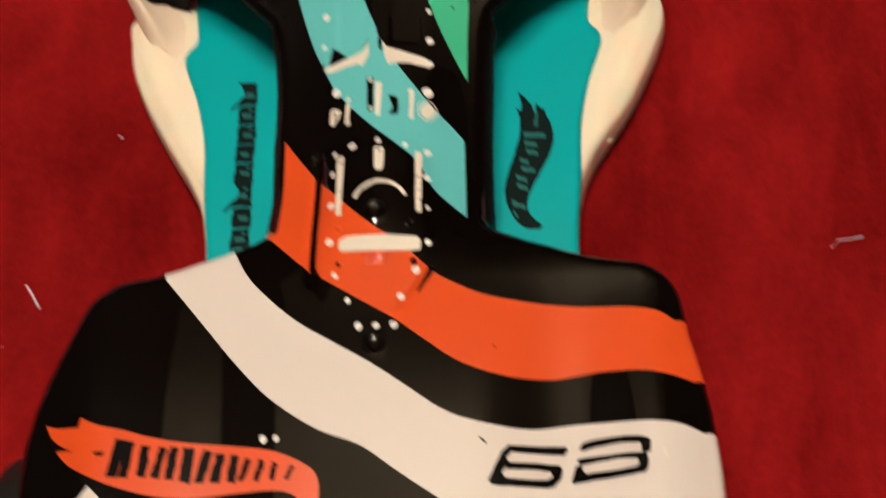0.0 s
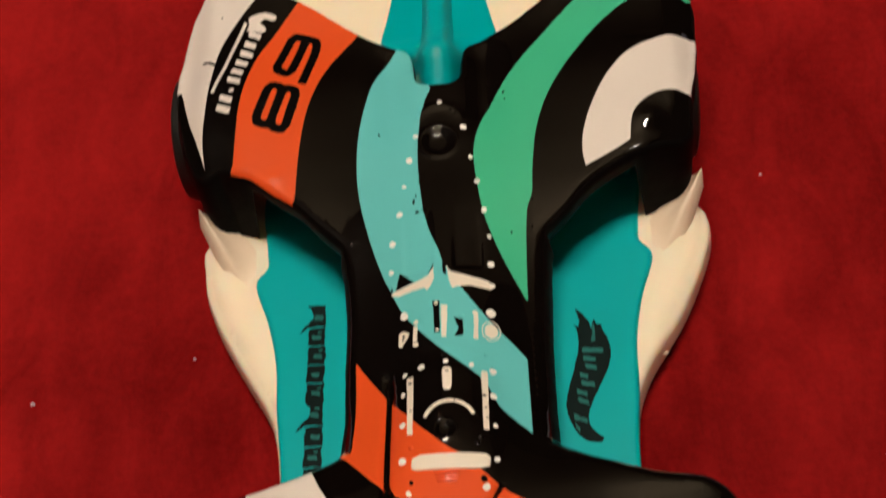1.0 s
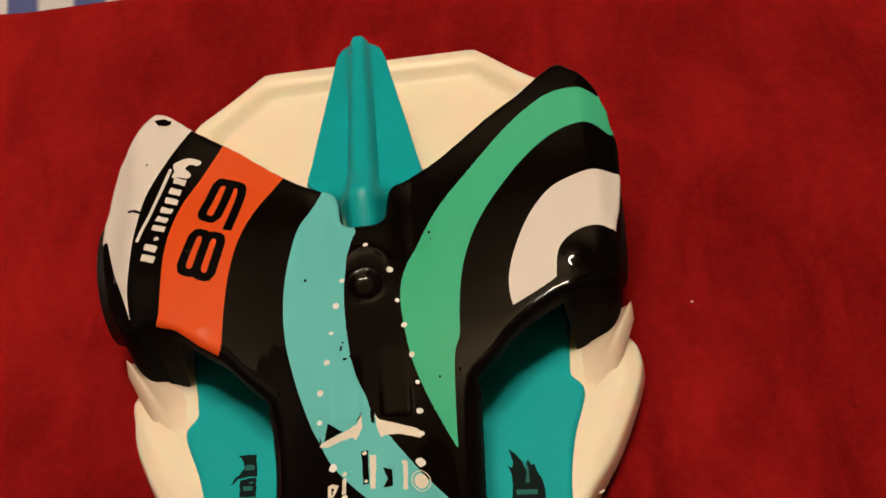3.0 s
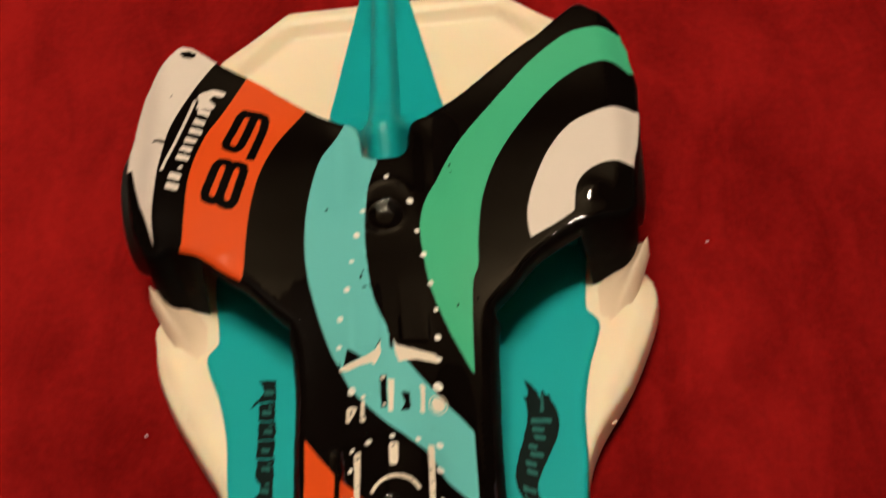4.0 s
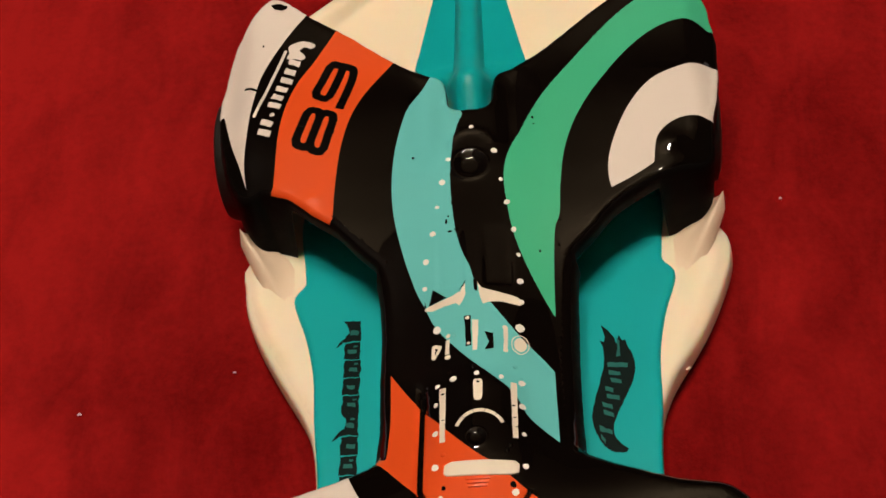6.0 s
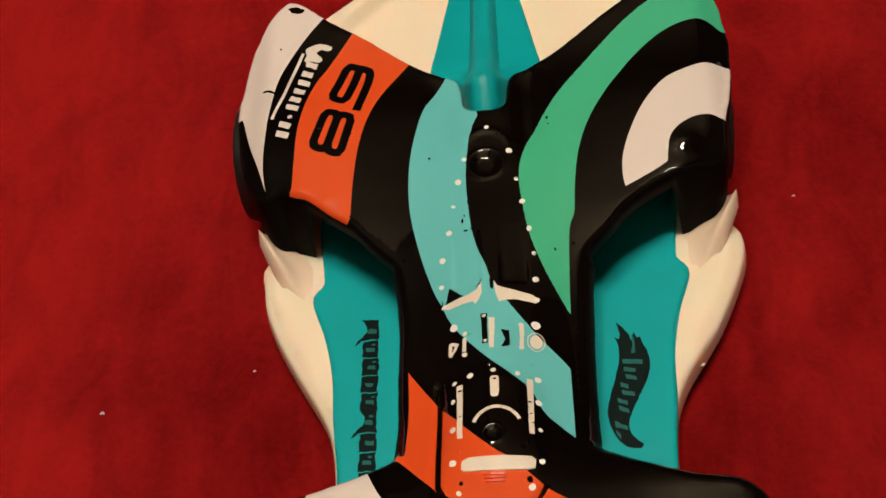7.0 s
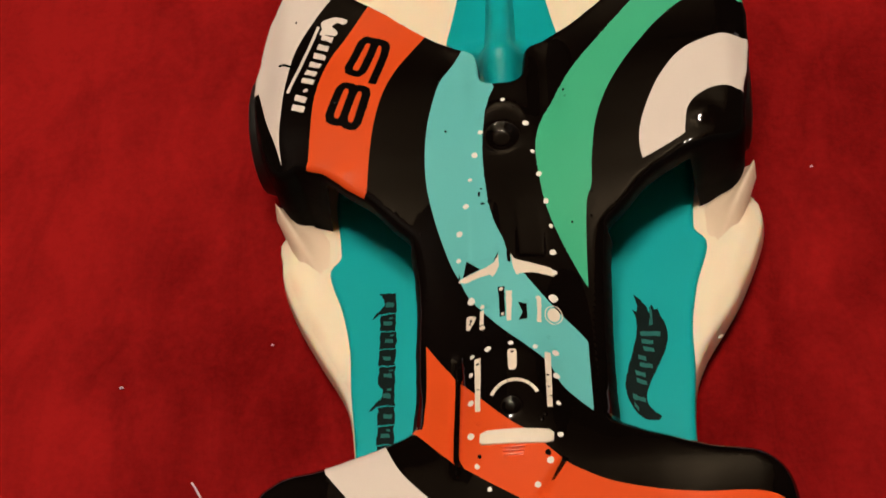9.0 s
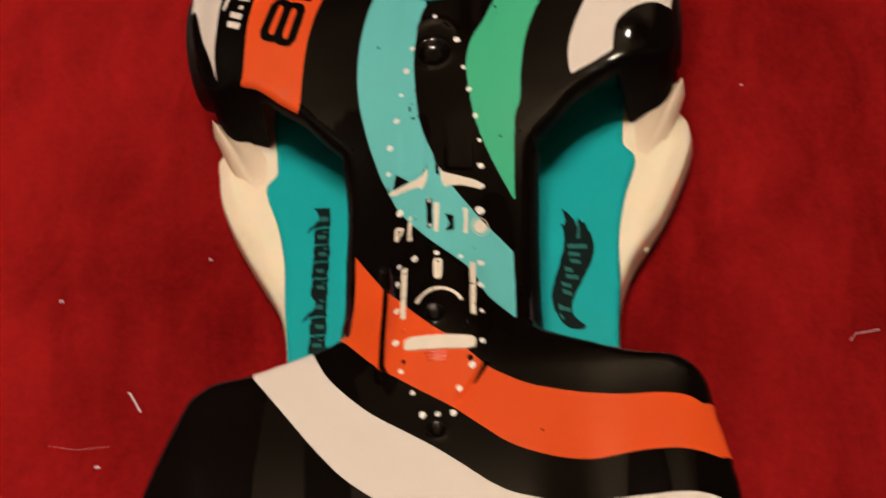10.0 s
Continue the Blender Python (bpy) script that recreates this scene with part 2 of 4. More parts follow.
def shell(outline, height, paints=(), spacing=lambda x, y: 0.5, skirt=None, wall=0, creases=(), uneven=0.0):
    """A lifted sheet over a plan outline (anticlockwise), painted in regions, with a rounded rim and a wall down from it.
    skirt(x, y) gives the wall's lower height, how far it leans out, and the rim's width and drop."""
    regions = [(Region(p), k) for p, k in paints]
    outline = split_at(outline, [p for p, _ in paints])

    def paint(x, y):
        k = 0
        for r, v in regions:
            if r.has(x, y):
                k = v
        return k

    vs, fs = net([outline], [p for p, _ in paints] + list(creases), spacing)
    bm = bmesh.new()
    used = {}
    for f, cx, cy in fs:
        face = []
        for k in f:
            if k not in used:
                used[k] = bm.verts.new((vs[k].x, vs[k].y, height(vs[k].x, vs[k].y)))
            face.append(used[k])
        try:
            bm.faces.new(face).material_index = paint(cx, cy)
        except ValueError:
            pass
    n = len(outline)
    normals = []
    for k in range(n):
        (ax, ay), (bx, by) = outline[k - 2], outline[(k + 2) % n]
        d = math.hypot(bx - ax, by - ay) or 1
        normals.append(((by - ay) / d, -(bx - ax) / d))
    if skirt:
        walls = np.array([skirt(*p) for p in outline], float)
        soft = sum(np.roll(walls, s, 0) for s in (-1, 0, 1)) / 3
        rings = []
        for step in range(6):
            ring = []
            for k, (x, y) in enumerate(outline):
                nx, ny = normals[k]
                z = height(x, y)
                low, lean, r, fall = soft[k]
                fall = min(fall, (z - low) * 0.6)
                if step < 4:
                    a = radians(30 * step)
                    o, w = r * math.sin(a), z - fall * (1 - math.cos(a))
                    if uneven and step:
                        o += uneven * noise.noise((x * 1.7, y * 1.7, 3.0 + 0.4 * step))
                        w += uneven * noise.noise((y * 1.9, x * 1.9, 7.0 + 0.4 * step))
                else:
                    t = (step - 3) / 2
                    o, w = r + lean * math.sin(t * math.pi / 2), z - fall + (low - z + fall) * t
                ring.append(bm.verts.new((x + nx * o, y + ny * o, w)))
            rings.append(ring)
        for s in range(5):
            for k in range(n):
                j = (k + 1) % n
                f = bm.faces.new((rings[s][k], rings[s + 1][k], rings[s + 1][j], rings[s][j]))
                x, y = (outline[k][0] + outline[j][0]) / 2, (outline[k][1] + outline[j][1]) / 2
                tone = paint(x - normals[k][0] * 0.02, y - normals[k][1] * 0.02) if s < (5 if y < -17 else 2) else 0
                neck = wall and -14.0 < y < -1.6
                matt = s > 1 or (s > 0 and (neck or -1.6 <= y < 4.5 or (abs(x) > 12.5 and y > 4.5)))
                if neck:
                    tone = 0
                f.material_index = wall if matt and not tone and y > -17 else tone
        bmesh.ops.remove_doubles(bm, verts=bm.verts, dist=0.003)
    bmesh.ops.recalc_face_normals(bm, faces=bm.faces)
    if sum(f.normal.z for f in bm.faces) < 0:
        bmesh.ops.reverse_faces(bm, faces=bm.faces)
    return bm


def drape(outlines, height, lift=0.025, spacing=0.3):
    """Thin ink laid on a surface."""
    vs, fs = net(outlines, [], lambda x, y: spacing)
    bm = bmesh.new()
    made = [bm.verts.new((v.x, v.y, height(v.x, v.y) + lift)) for v in vs]
    for f, _, _ in fs:
        bm.faces.new([made[k] for k in f])
    bmesh.ops.remove_doubles(bm, verts=bm.verts, dist=0.02)
    for face in bm.faces:
        face.normal_update()
        if face.normal.z < 0:
            face.normal_flip()
    bmesh.ops.delete(bm, geom=[v for v in bm.verts if not v.link_faces], context="VERTS")
    return bm


def stroke(points, width):
    """The outline of a line of even width, with square ends."""
    left, right = [], []
    n = len(points)
    for k, (x, y) in enumerate(points):
        (ax, ay), (bx, by) = points[max(k - 1, 0)], points[min(k + 1, n - 1)]
        d = math.hypot(bx - ax, by - ay) or 1
        nx, ny = -(by - ay) / d * width / 2, (bx - ax) / d * width / 2
        left.append((x + nx, y + ny))
        right.append((x - nx, y - ny))
    return left + right[::-1]


def worn(points, amount=0.05, step=0.14):
    """An outline whose ink has a broken edge."""
    return [(x + amount * noise.noise((x * 4.1, y * 3.3, 0.7)), y + amount * noise.noise((y * 4.3, x * 3.7, 4.2))) for x, y in dense(points, step)]


def disc(x, y, r, ry=None, n=12):
    return [(x + r * math.cos(2 * math.pi * k / n), y + (ry or r) * math.sin(2 * math.pi * k / n)) for k in range(n)]


def tube(bm, points, r, sides=6):
    """A round wire along points in space."""
    rings = []
    for k, p in enumerate(points):
        p = Vector(p)
        d = (Vector(points[min(k + 1, len(points) - 1)]) - Vector(points[max(k - 1, 0)])).normalized()
        u = d.orthogonal().normalized()
        v = d.cross(u)
        rings.append([bm.verts.new(p + (u * math.cos(2 * math.pi * i / sides) + v * math.sin(2 * math.pi * i / sides)) * r) for i in range(sides)])
    for a, b in zip(rings, rings[1:]):
        for i in range(sides):
            bm.faces.new((a[i], a[(i + 1) % sides], b[(i + 1) % sides], b[i]))
    bm.faces.new(rings[0][::-1])
    bm.faces.new(rings[-1])


def block(x0, x1, y0, y1, z0, z1, bevel=0.1, segments=2):
    bm = bmesh.new()
    bmesh.ops.create_cube(bm, size=1, matrix=Matrix.Translation(((x0 + x1) / 2, (y0 + y1) / 2, (z0 + z1) / 2)) @ Matrix.Diagonal((x1 - x0, y1 - y0, z1 - z0, 1)))
    if bevel:
        bmesh.ops.bevel(bm, geom=bm.edges[:], offset=bevel, segments=segments, affect="EDGES", profile=0.5)
    return bm


def smooth(a, b, x):
    t = min(1, max(0, (x - a) / (b - a)))
    return t * t * (3 - 2 * t)


def along(pairs, y):
    """A height that eases from pair to pair."""
    if y <= pairs[0][0]:
        return pairs[0][1]
    for (a, b), (c, d) in zip(pairs, pairs[1:]):
        if y <= c:
            return b + (d - b) * smooth(a, c, y)
    return pairs[-1][1]


# ---------------------------------------------------------------- room and table
def slab(name, x0, x1, y0, y1, z0, z1, mat, label, category="", kind="structure"):
    bm = block(x0 * 1000, x1 * 1000, y0 * 1000, y1 * 1000, z0 * 1000, z1 * 1000, 0)
    return tagged(finish(name, bm, mat), label, category, kind=kind)


# unseen walls, placed and darkened to shape what the glossy body reflects
NORTH, TOP = 3.0, 1.95
slab("floor", -0.47, 1.2, -2.0, NORTH, -0.85, -0.75, WOOD, "brown wooden floor of the room", "floor")
slab("ceiling", -0.47, 1.2, -2.0, NORTH, TOP, TOP + 0.1, CEILING, "plain dull beige ceiling above the table", "ceiling")
slab("wall_north", -0.57, 1.3, NORTH, NORTH + 0.1, -0.85, TOP + 0.1, PLASTER, "plain dark unseen wall, toned for the car's reflections", "wall")
slab("wall_south", -0.57, 1.3, -2.1, -2.0, -0.85, TOP + 0.1, PLASTER, "plain dark unseen wall, toned for the car's reflections", "wall")
slab("wall_east", 1.2, 1.3, -2.0, NORTH, -0.85, TOP + 0.1, PLASTER, "plain dark unseen wall, toned for the car's reflections", "wall")
slab("wall_west", -0.57, -0.47, -2.0, NORTH, -0.85, TOP + 0.1, PLASTER, "plain dark unseen wall, toned for the car's reflections", "wall")

table = thing("table", "brown wooden table under the cloths", "table", place=(0, 0, -750))
for name, x0, x1, y0, y1, z0, z1 in (("tabletop", -440, 600, -400, 400, 715, 744), ("leg", -420, -360, -370, -310, 0, 715),
                                     ("leg", 510, 570, -370, -310, 0, 715), ("leg", -420, -360, 310, 370, 0, 715), ("leg", 510, 570, 310, 370, 0, 715)):
    finish(name, block(x0, x1, y0, y1, z0, z1, 4), WOOD, table)

# blue and white cotton cloth under the red one
bm = block(-430, 560, -380, 380, -6.0, -3.4, 0.8)
tagged(finish("table_cloth", bm, CHECK), "white cotton table cloth with blue pattern", "cloth")


def cloth_z(x, y):
    """Slow waves of the velvet, flat where the car stands."""
    far = smooth(24, 60, math.hypot(x * 0.9, y))
    near = 0.22 * noise.noise((x * 0.06, y * 0.045, 3.1)) + 0.12 * noise.noise((x * 0.16, y * 0.10, 8.0))
    return -0.25 + near + far * 1.6 * noise.noise((x * 0.012, y * 0.012, 1.7))


def velvet_sheet():
    """The red cloth: one sheet with a turned edge, finer near the car."""
    xs = sorted({round(s * (0.75 * k if k < 60 else 45 + (k - 60) ** 1.6 * 1.2), 3) for k in range(104) for s in (-1, 1)})
    ys = [round(v, 3) for v in xs if v < 43.0] + [43.9]
    xs = [v for v in xs if abs(v) < 400]
    ys = [v for v in ys if v > -260]
    bm = bmesh.new()
    grid = []
    for y in ys:
        row = []
        for x in xs:
            edge = 0.25 * noise.noise((x * 0.05, 0.3, 0.9)) - max(-0.6, min(0.6, 0.05 * (x + 24))) if y > 43 else 0
            drop = 1.1 * smooth(42.7, 43.9, y)
            row.append(bm.verts.new((x, y + edge, cloth_z(x, y) - drop)))
        grid.append(row)
    low = [bm.verts.new((v.co.x, v.co.y + 0.1, -3.3)) for v in grid[-1]]
    grid.append(low)
    for a, b in zip(grid, grid[1:]):
        for k in range(len(xs) - 1):
            bm.faces.new((a[k], a[k + 1], b[k + 1], b[k]))
    return bm


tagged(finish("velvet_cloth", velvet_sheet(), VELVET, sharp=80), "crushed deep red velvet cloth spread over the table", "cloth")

# ceiling lamp: a batten on two rods with two glowing tubes in line
lamp = thing("ceiling_lamp", "white enamel ceiling lamp with two warm lit tubes in line", "lamp", place=LAMP * 1000)
glow = bpy.data.materials.new("lit_tube")
glow.use_nodes = True
g = glow.node_tree.nodes["Principled BSDF"]
g.inputs["Base Color"].default_value = (0.8, 0.78, 0.72, 1)
g.inputs["Emission Color"].default_value = (*TUBE_COLOR, 1)
g.inputs["Emission Strength"].default_value = TUBE_GLOW
half, reach, low = TUBE_LENGTH * 500, TUBE_GAP * 500, -TUBE_DROP * 1000
finish("batten", block(-reach - half, reach + half, -28, 28, low + 45, low + 75, 4), LAMP_WHITE, lamp)
for x in (-70, 70):
    bm = bmesh.new()
    tube(bm, [(x, 0, 0), (x, 0, low + 72)], 6, 12)
    finish("rod", bm, LAMP_WHITE, lamp)
for mid in (-reach, reach):
    bm = bmesh.new()
    tube(bm, [(mid - half, 0, low), (mid + half, 0, low)], 16, 12)
    lit = finish("tube", bm, glow, lamp, "warm glowing tube")
    for x in (mid - half - 12, mid + half - 12):
        finish("holder", block(x, x + 24, -12, 12, low - 18, low + 50, 3), LAMP_WHITE, lit)

# ---------------------------------------------------------------- toy car
car = thing("toy_car", "die-cast toy racing car, black with orange, white and green stripes", "toy car")

RIDGE = [(-39, 7.8), (-30, 9.0), (-22, 9.3), (-15, 9.0), (-10, 8.6), (2, 8.83), (9, 9.2), (12, 9.0), (19, 9.9)]


COWL_FRONT = -8.5
DISHES = [(-0.03, 4.6, 0.98, 0.19), (-0.08, -13.5, 0.52, 0.11), (0.0, -20.3, 0.42, 0.07)]


def dish(x, y, cx, cy, r, deep):
    """A round flat-floored recess with a raised lip."""
    d = math.hypot(x - cx, y - cy) / r
    return -deep * (1 - smooth(0.45, 1.0, d)) + 0.3 * deep * math.exp(-((d - 1.07) / 0.12) ** 2) if d < 1.6 else 0.0


def hollow(x, y):
    """Depth of the trough between the rear deck and one fender."""
    a = abs(x)
    return (0.62 if x > 0 else 0.0) * smooth(4.2, 8.2, a) * (1 - smooth(8.6, 12.2, a)) * smooth(-13.0, -24.0, y) * (1 - 0.6 * smooth(-24.5, -29.0, y))


def body_z(x, y, details=True):
    """Height of the cast body's upper side."""
    a = abs(x)
    z = along(RIDGE, y)
    z -= smooth(-17, -11, y) * (1 - smooth(-8.0, 4.5, y)) * 1.6 * (1 - math.exp(-(a / 3.4) ** 2)) * (0.86 + 0.14 * smooth(2.0, 5.0, a))
    front = COWL_FRONT - 0.16 * a * a
    z += (0.31 - 0.016 * a * a) * smooth(-19.4, -12.4, y) * (1 - smooth(front - 1.7, front, y)) * (1 - smooth(2.0, 2.9, a))
    z += 0.2 * math.exp(-((a - 11.75) / 0.62) ** 2 - ((y - 4.85) / 0.55) ** 2) * smooth(8, 10, x)
    z += smooth(3.5, 9, a) * smooth(0, 6, y) * 0.35 * math.exp(-((a - 11.5) / 4) ** 2 - ((y - 9) / 6) ** 2)
    z -= smooth(13.2, 15.6, a) * smooth(0, 3, y) * 1.2
    z -= smooth(11, 15, a) * smooth(-7, -3, -y) * smooth(0, 1, y) * 0.9
    z -= 0.5 * math.exp(-((a - 2.7) / 1.0) ** 2) * smooth(4, 7, y) * (1 - smooth(10, 13, y))
    z -= (1 - smooth(-19, -15, y)) * (smooth(12, 15.8, a) * 0.9 + (0.003 * a * a if x > 0 else 0.066 * math.exp(-((a - 6.6) / 1.9) ** 2)))
    z += (0.42 * math.exp(-((a - 11.8) / 3.2) ** 2 - ((y + 29.5) / 7) ** 2) if x > 0 else 0.0) - hollow(x, y)
    if details:
        if x < -8:
            z += 0.05 * math.exp(-((x + 9.35) / 0.55) ** 2 - ((y - 3.05) / 0.4) ** 2)
        f = smooth(0.4, 0.7, a) * (1 - smooth(1.95, 2.25, a)) * smooth(-3.95, -3.65, y) * (1 - smooth(0.0, 0.3, y))
        z -= f * (0.06 - 0.03 * (y + 1.8))
        z += sum(dish(x, y, *d) for d in DISHES)
        if 5.0 < y < 8.0 and a < 2:
            # hood over the round button
            z += 0.08 * math.exp(-((math.hypot(x - 0.03, y - 5.75) - 1.3) / 0.2) ** 2) * smooth(5.6, 6.5, y)
        if -17.3 < y < -9.5 and -3.4 < x < -2.6:
            z -= 0.3 * math.exp(-((x + 3.0) / 0.2) ** 2)
        if -18.9 < y < -16.6 and 0.6 < x < 2.8:
            z -= 0.25 * math.exp(-((x - 2.45 - (y + 16.6) * 0.62) / 0.14) ** 2)
    return z


def plain_z(x, y):
    return body_z(x, y, True)


HALF = [(0.0, 8.5), (0.9, 8.6), (1.45, 9.2), (1.6, 10.6), (1.9, 11.5), (2.9, 12.0), (4.5, 12.9), (7.7, 15.4), (9.9, 16.9), (12.1, 18.7),
        (13.0, 18.3), (14.2, 16.9), (15.2, 14.6), (15.5, 11.5), (15.1, 8.5), (14.3, 5.6), (13.4, 4.0), (11.7, 3.3), (10.2, 2.7), (8.1, 1.4),
        (6.7, 0.0), (5.4, -1.2), (4.9, -2.6), (4.7, -5.5), (4.55, -9.0), (4.55, -12.6), (4.8, -14.4), (6.7, -15.5), (9.8, -16.6),
        (12.0, -17.1), (13.2, -18.4), (14.2, -22.0), (14.6, -26.0), (14.4, -30.5), (12.8, -35.0), (8.0, -38.2), (0.0, -39.0)]
right_side = left_side = spline(HALF, step=0.22)


def roll_edge(x, y):
    """1 along the wing's trailing edge, easing to 0 at its ends."""
    return smooth(5.6, 7.4, x) * (1 - smooth(12.4, 13.6, x)) * (1 - smooth(4.6, 5.4, y)) * smooth(-3.0, -1.0, y)


right_side = [(x - 0.7 * smooth(12.6, 14.2, x) * smooth(3.5, 6.5, y) * (1 - smooth(14.5, 17.5, y)) - 0.5 * smooth(-17.5, -20.5, y) * smooth(8, 13, x), y)
              for x, y in right_side]
right_side = [(x + 0.28 * smooth(12.5, 14.0, x) * smooth(11.5, 14.0, y), y + 0.2 * roll_edge(x, y)) for x, y in right_side]
left_side = [(x - 0.22 * smooth(12.5, 14.0, x) * smooth(11.5, 14.0, y) + 0.24 * smooth(-5.0, -9.0, y) * smooth(-16.0, -14.2, y), y + (0.2 + 0.5 * smooth(8.6, 11.4, x)) * roll_edge(x, y))
             for x, y in left_side]
OUTLINE = right_side[::-1][:-1] + [(-x - 0.7 * smooth(-18, -24, y) * smooth(2, 12, x), y) for x, y in left_side][:-1]


def body_skirt(x, y):
    a, z = abs(x), body_z(x, y, False)
    if y < -14.6:
        return 3.2, 0.3 + (0.2 if x > 0 else 1.2) * smooth(11, 13.5, a), 0.6, 0.8
    if y < -1.6:
        return (2.4, -0.4, 0.86, 1.5) if x > 0 else (2.4, -0.3, 0.8, 1.6)
    if y < 4.5 and a < 10.95:
        return z - 1.5, -0.15, 0.42, 0.5
    if y < 6.5:
        return 2.0, 0.05, 0.5, 0.6
    if y < 16 and a > 12.5:
        return 6.3, (0.05 if x > 0 else 0.3), 0.35, 0.4
    return z - 1.4, 0.0, 0.2, 0.25


white_patch = [(-9.9, 17.6), (-11.6, 15.3), (-12.9, 12.8), (-13.3, 10.2), (-13.5, 7.2), (-13.55, 5.6), (-13.4, 4.2)], \
              [(-13.0, 20.0), (-15.6, 17.0), (-16.6, 14.5), (-16.2, 12.6), (-15.4, 10.6), (-14.95, 9.0), (-14.5, 7.5), (-13.95, 6.0), (-13.45, 4.4)]
orange_patch = [(-7.8, 16.6), (-9.6, 13.6), (-10.7, 11.6), (-11.4, 8.5), (-11.6, 5.7), (-11.75, 2.7)], \
               [(-3.9, 14.0), (-6.0, 11.3), (-7.1, 8.9), (-7.7, 6.5), (-8.0, 3.8), (-8.15, 0.9)]
blue_stripe = [(-1.9, 12.6), (-3.5, 9.8), (-4.2, 7.4), (-4.6, 4.8), (-4.6, 1.9), (-4.1, -0.9), (-3.35, -3.5), (-2.85, -4.7), (-2.2, -6.2),
               (-1.1, -7.7), (-0.1, -8.8), (0.9, -9.75), (1.9, -10.7), (2.5, -11.9), (3.3, -12.8), (4.1, -13.62)], \
              [(-0.4, 8.3), (-0.9, 6.9), (-1.2, 4.6), (-1.2, 2.4), (-1.0, 0.2), (-0.7, -1.3), (-0.2, -2.7), (0.05, -3.6), (1.0, -5.2),
               (2.4, -7.1), (3.4, -8.2), (3.85, -8.72), (4.03, -8.95), (4.07, -9.2), (4.07, -10.2), (4.09, -12.0), (4.1, -13.4), (4.1, -13.6)]
green_stripe = [(16.6, 13.6), (15.1, 13.95), (14.3, 14.35), (13.6, 14.45), (12.3, 14.2), (10.87, 13.4), (9.43, 12.05), (8.2, 10.42), (6.96, 8.55), (6.1, 6.88), (5.45, 4.9),
                (5.1, 2.6), (4.95, 0.8), (4.6, -0.3), (4.4, -3.0), (4.3, -5.6)], \
               [(16.6, 15.2), (15.2, 16.0), (14.4, 16.7), (13.2, 16.95), (11.68, 16.75), (10.24, 15.9), (8.79, 14.7), (7.33, 13.2), (5.87, 11.45), (4.43, 9.4), (3.1, 7.3),
                (2.35, 5.8), (1.9, 3.8), (2.0, 1.6), (2.3, -0.5), (2.9, -2.5), (3.65, -4.3), (4.3, -5.6)]
ring_patch = [(16.6, 11.2), (15.2, 11.0), (13.8, 10.8), (12.5, 10.4), (10.9, 9.5), (9.5, 7.8), (8.5, 5.8), (8.0, 4.2), (7.9, 3.0), (8.0, 2.2)], \
             [(16.6, 5.2), (14.7, 6.05), (13.6, 6.5), (12.5, 6.5), (11.5, 6.0), (10.85, 5.2), (10.6, 4.0), (10.55, 3.6), (9.4, 2.9), (8.0, 2.2)]
orange_rear = [(-4.85, -8.3), (-3.4, -10.5), (-1.5, -13.0), (-0.1, -14.4), (0.9, -15.1), (2.4, -16.6), (3.2, -17.2), (4.8, -18.0), (6.8, -18.5), (9.2, -18.8),
               (11.3, -18.85), (12.6, -19.1), (13.4, -19.6), (15.6, -20.8)], \
              [(-5.4, -14.1), (-4.8, -14.75), (-3.4, -16.2), (-1.6, -17.5), (0.7, -19.0), (2.2, -20.2), (3.7, -21.3), (5.5, -22.0), (7.5, -22.3), (9.4, -22.05),
               (11.3, -21.95), (12.8, -22.15), (14.1, -22.5), (16.0, -23.0)]
white_rear = [(-6.6, -15.3), (-5.7, -16.9), (-3.7, -18.9), (-1.6, -20.3), (-0.2, -21.2), (1.3, -22.3), (2.8, -23.4), (4.2, -24.0), (6.4, -24.5),
              (8.6, -24.4), (10.7, -24.3), (12.9, -24.35), (14.3, -24.8), (16.6, -25.6)], \
             [(-10.0, -16.2), (-8.1, -18.6), (-6.2, -21.0), (-4.6, -22.7), (-2.6, -24.1), (-0.7, -24.9), (0.8, -26.0), (2.2, -27.0), (3.6, -27.9),
              (6.0, -28.8), (9.0, -29.2), (12.0, -29.0), (14.5, -28.6), (16.6, -28.4)]
flame_rear = (spline([(-14.65, -23.29), (-13.94, -23.52), (-13.05, -23.6)], step=0.3) + spline([(-12.95, -23.15), (-12.13, -23.56), (-10.94, -23.85), (-9.64, -24.25), (-7.94, -24.55),
              (-6.06, -24.75), (-4.48, -25.01), (-3.33, -25.47), (-2.61, -25.98), (-2.39, -26.63), (-2.44, -27.55)], step=0.3)
              + spline([(-3.03, -27.35), (-3.52, -26.95), (-4.33, -26.74), (-6.37, -26.84), (-7.8, -26.95), (-9.03, -26.88), (-10.29, -26.61), (-11.89, -26.06), (-13.33, -25.29), (-14.05, -24.55)], step=0.3)
              + [(-13.66, -24.55), (-13.15, -24.68), (-13.85, -24.3), (-14.32, -23.93)])


def settle(lines):
    """Stripes that run through the troughs."""
    return [[(x + (x - 6.5) / 57 * hollow(x, y), y + 0.37 * hollow(x, y)) for x, y in line] for line in lines]


groove_left = dense([(-3.15, -10.0), (-2.85, -10.0), (-2.85, -16.2), (-2.55, -16.9), (-2.8, -17.1), (-3.15, -16.3)], 0.3)
groove_right = dense([(2.75, -16.55), (2.45, -16.4), (1.75, -17.7), (1.95, -17.75)], 0.3)
PAINT = [BLACK, WHITE, ORANGE, BLUE, GREEN, SATIN]
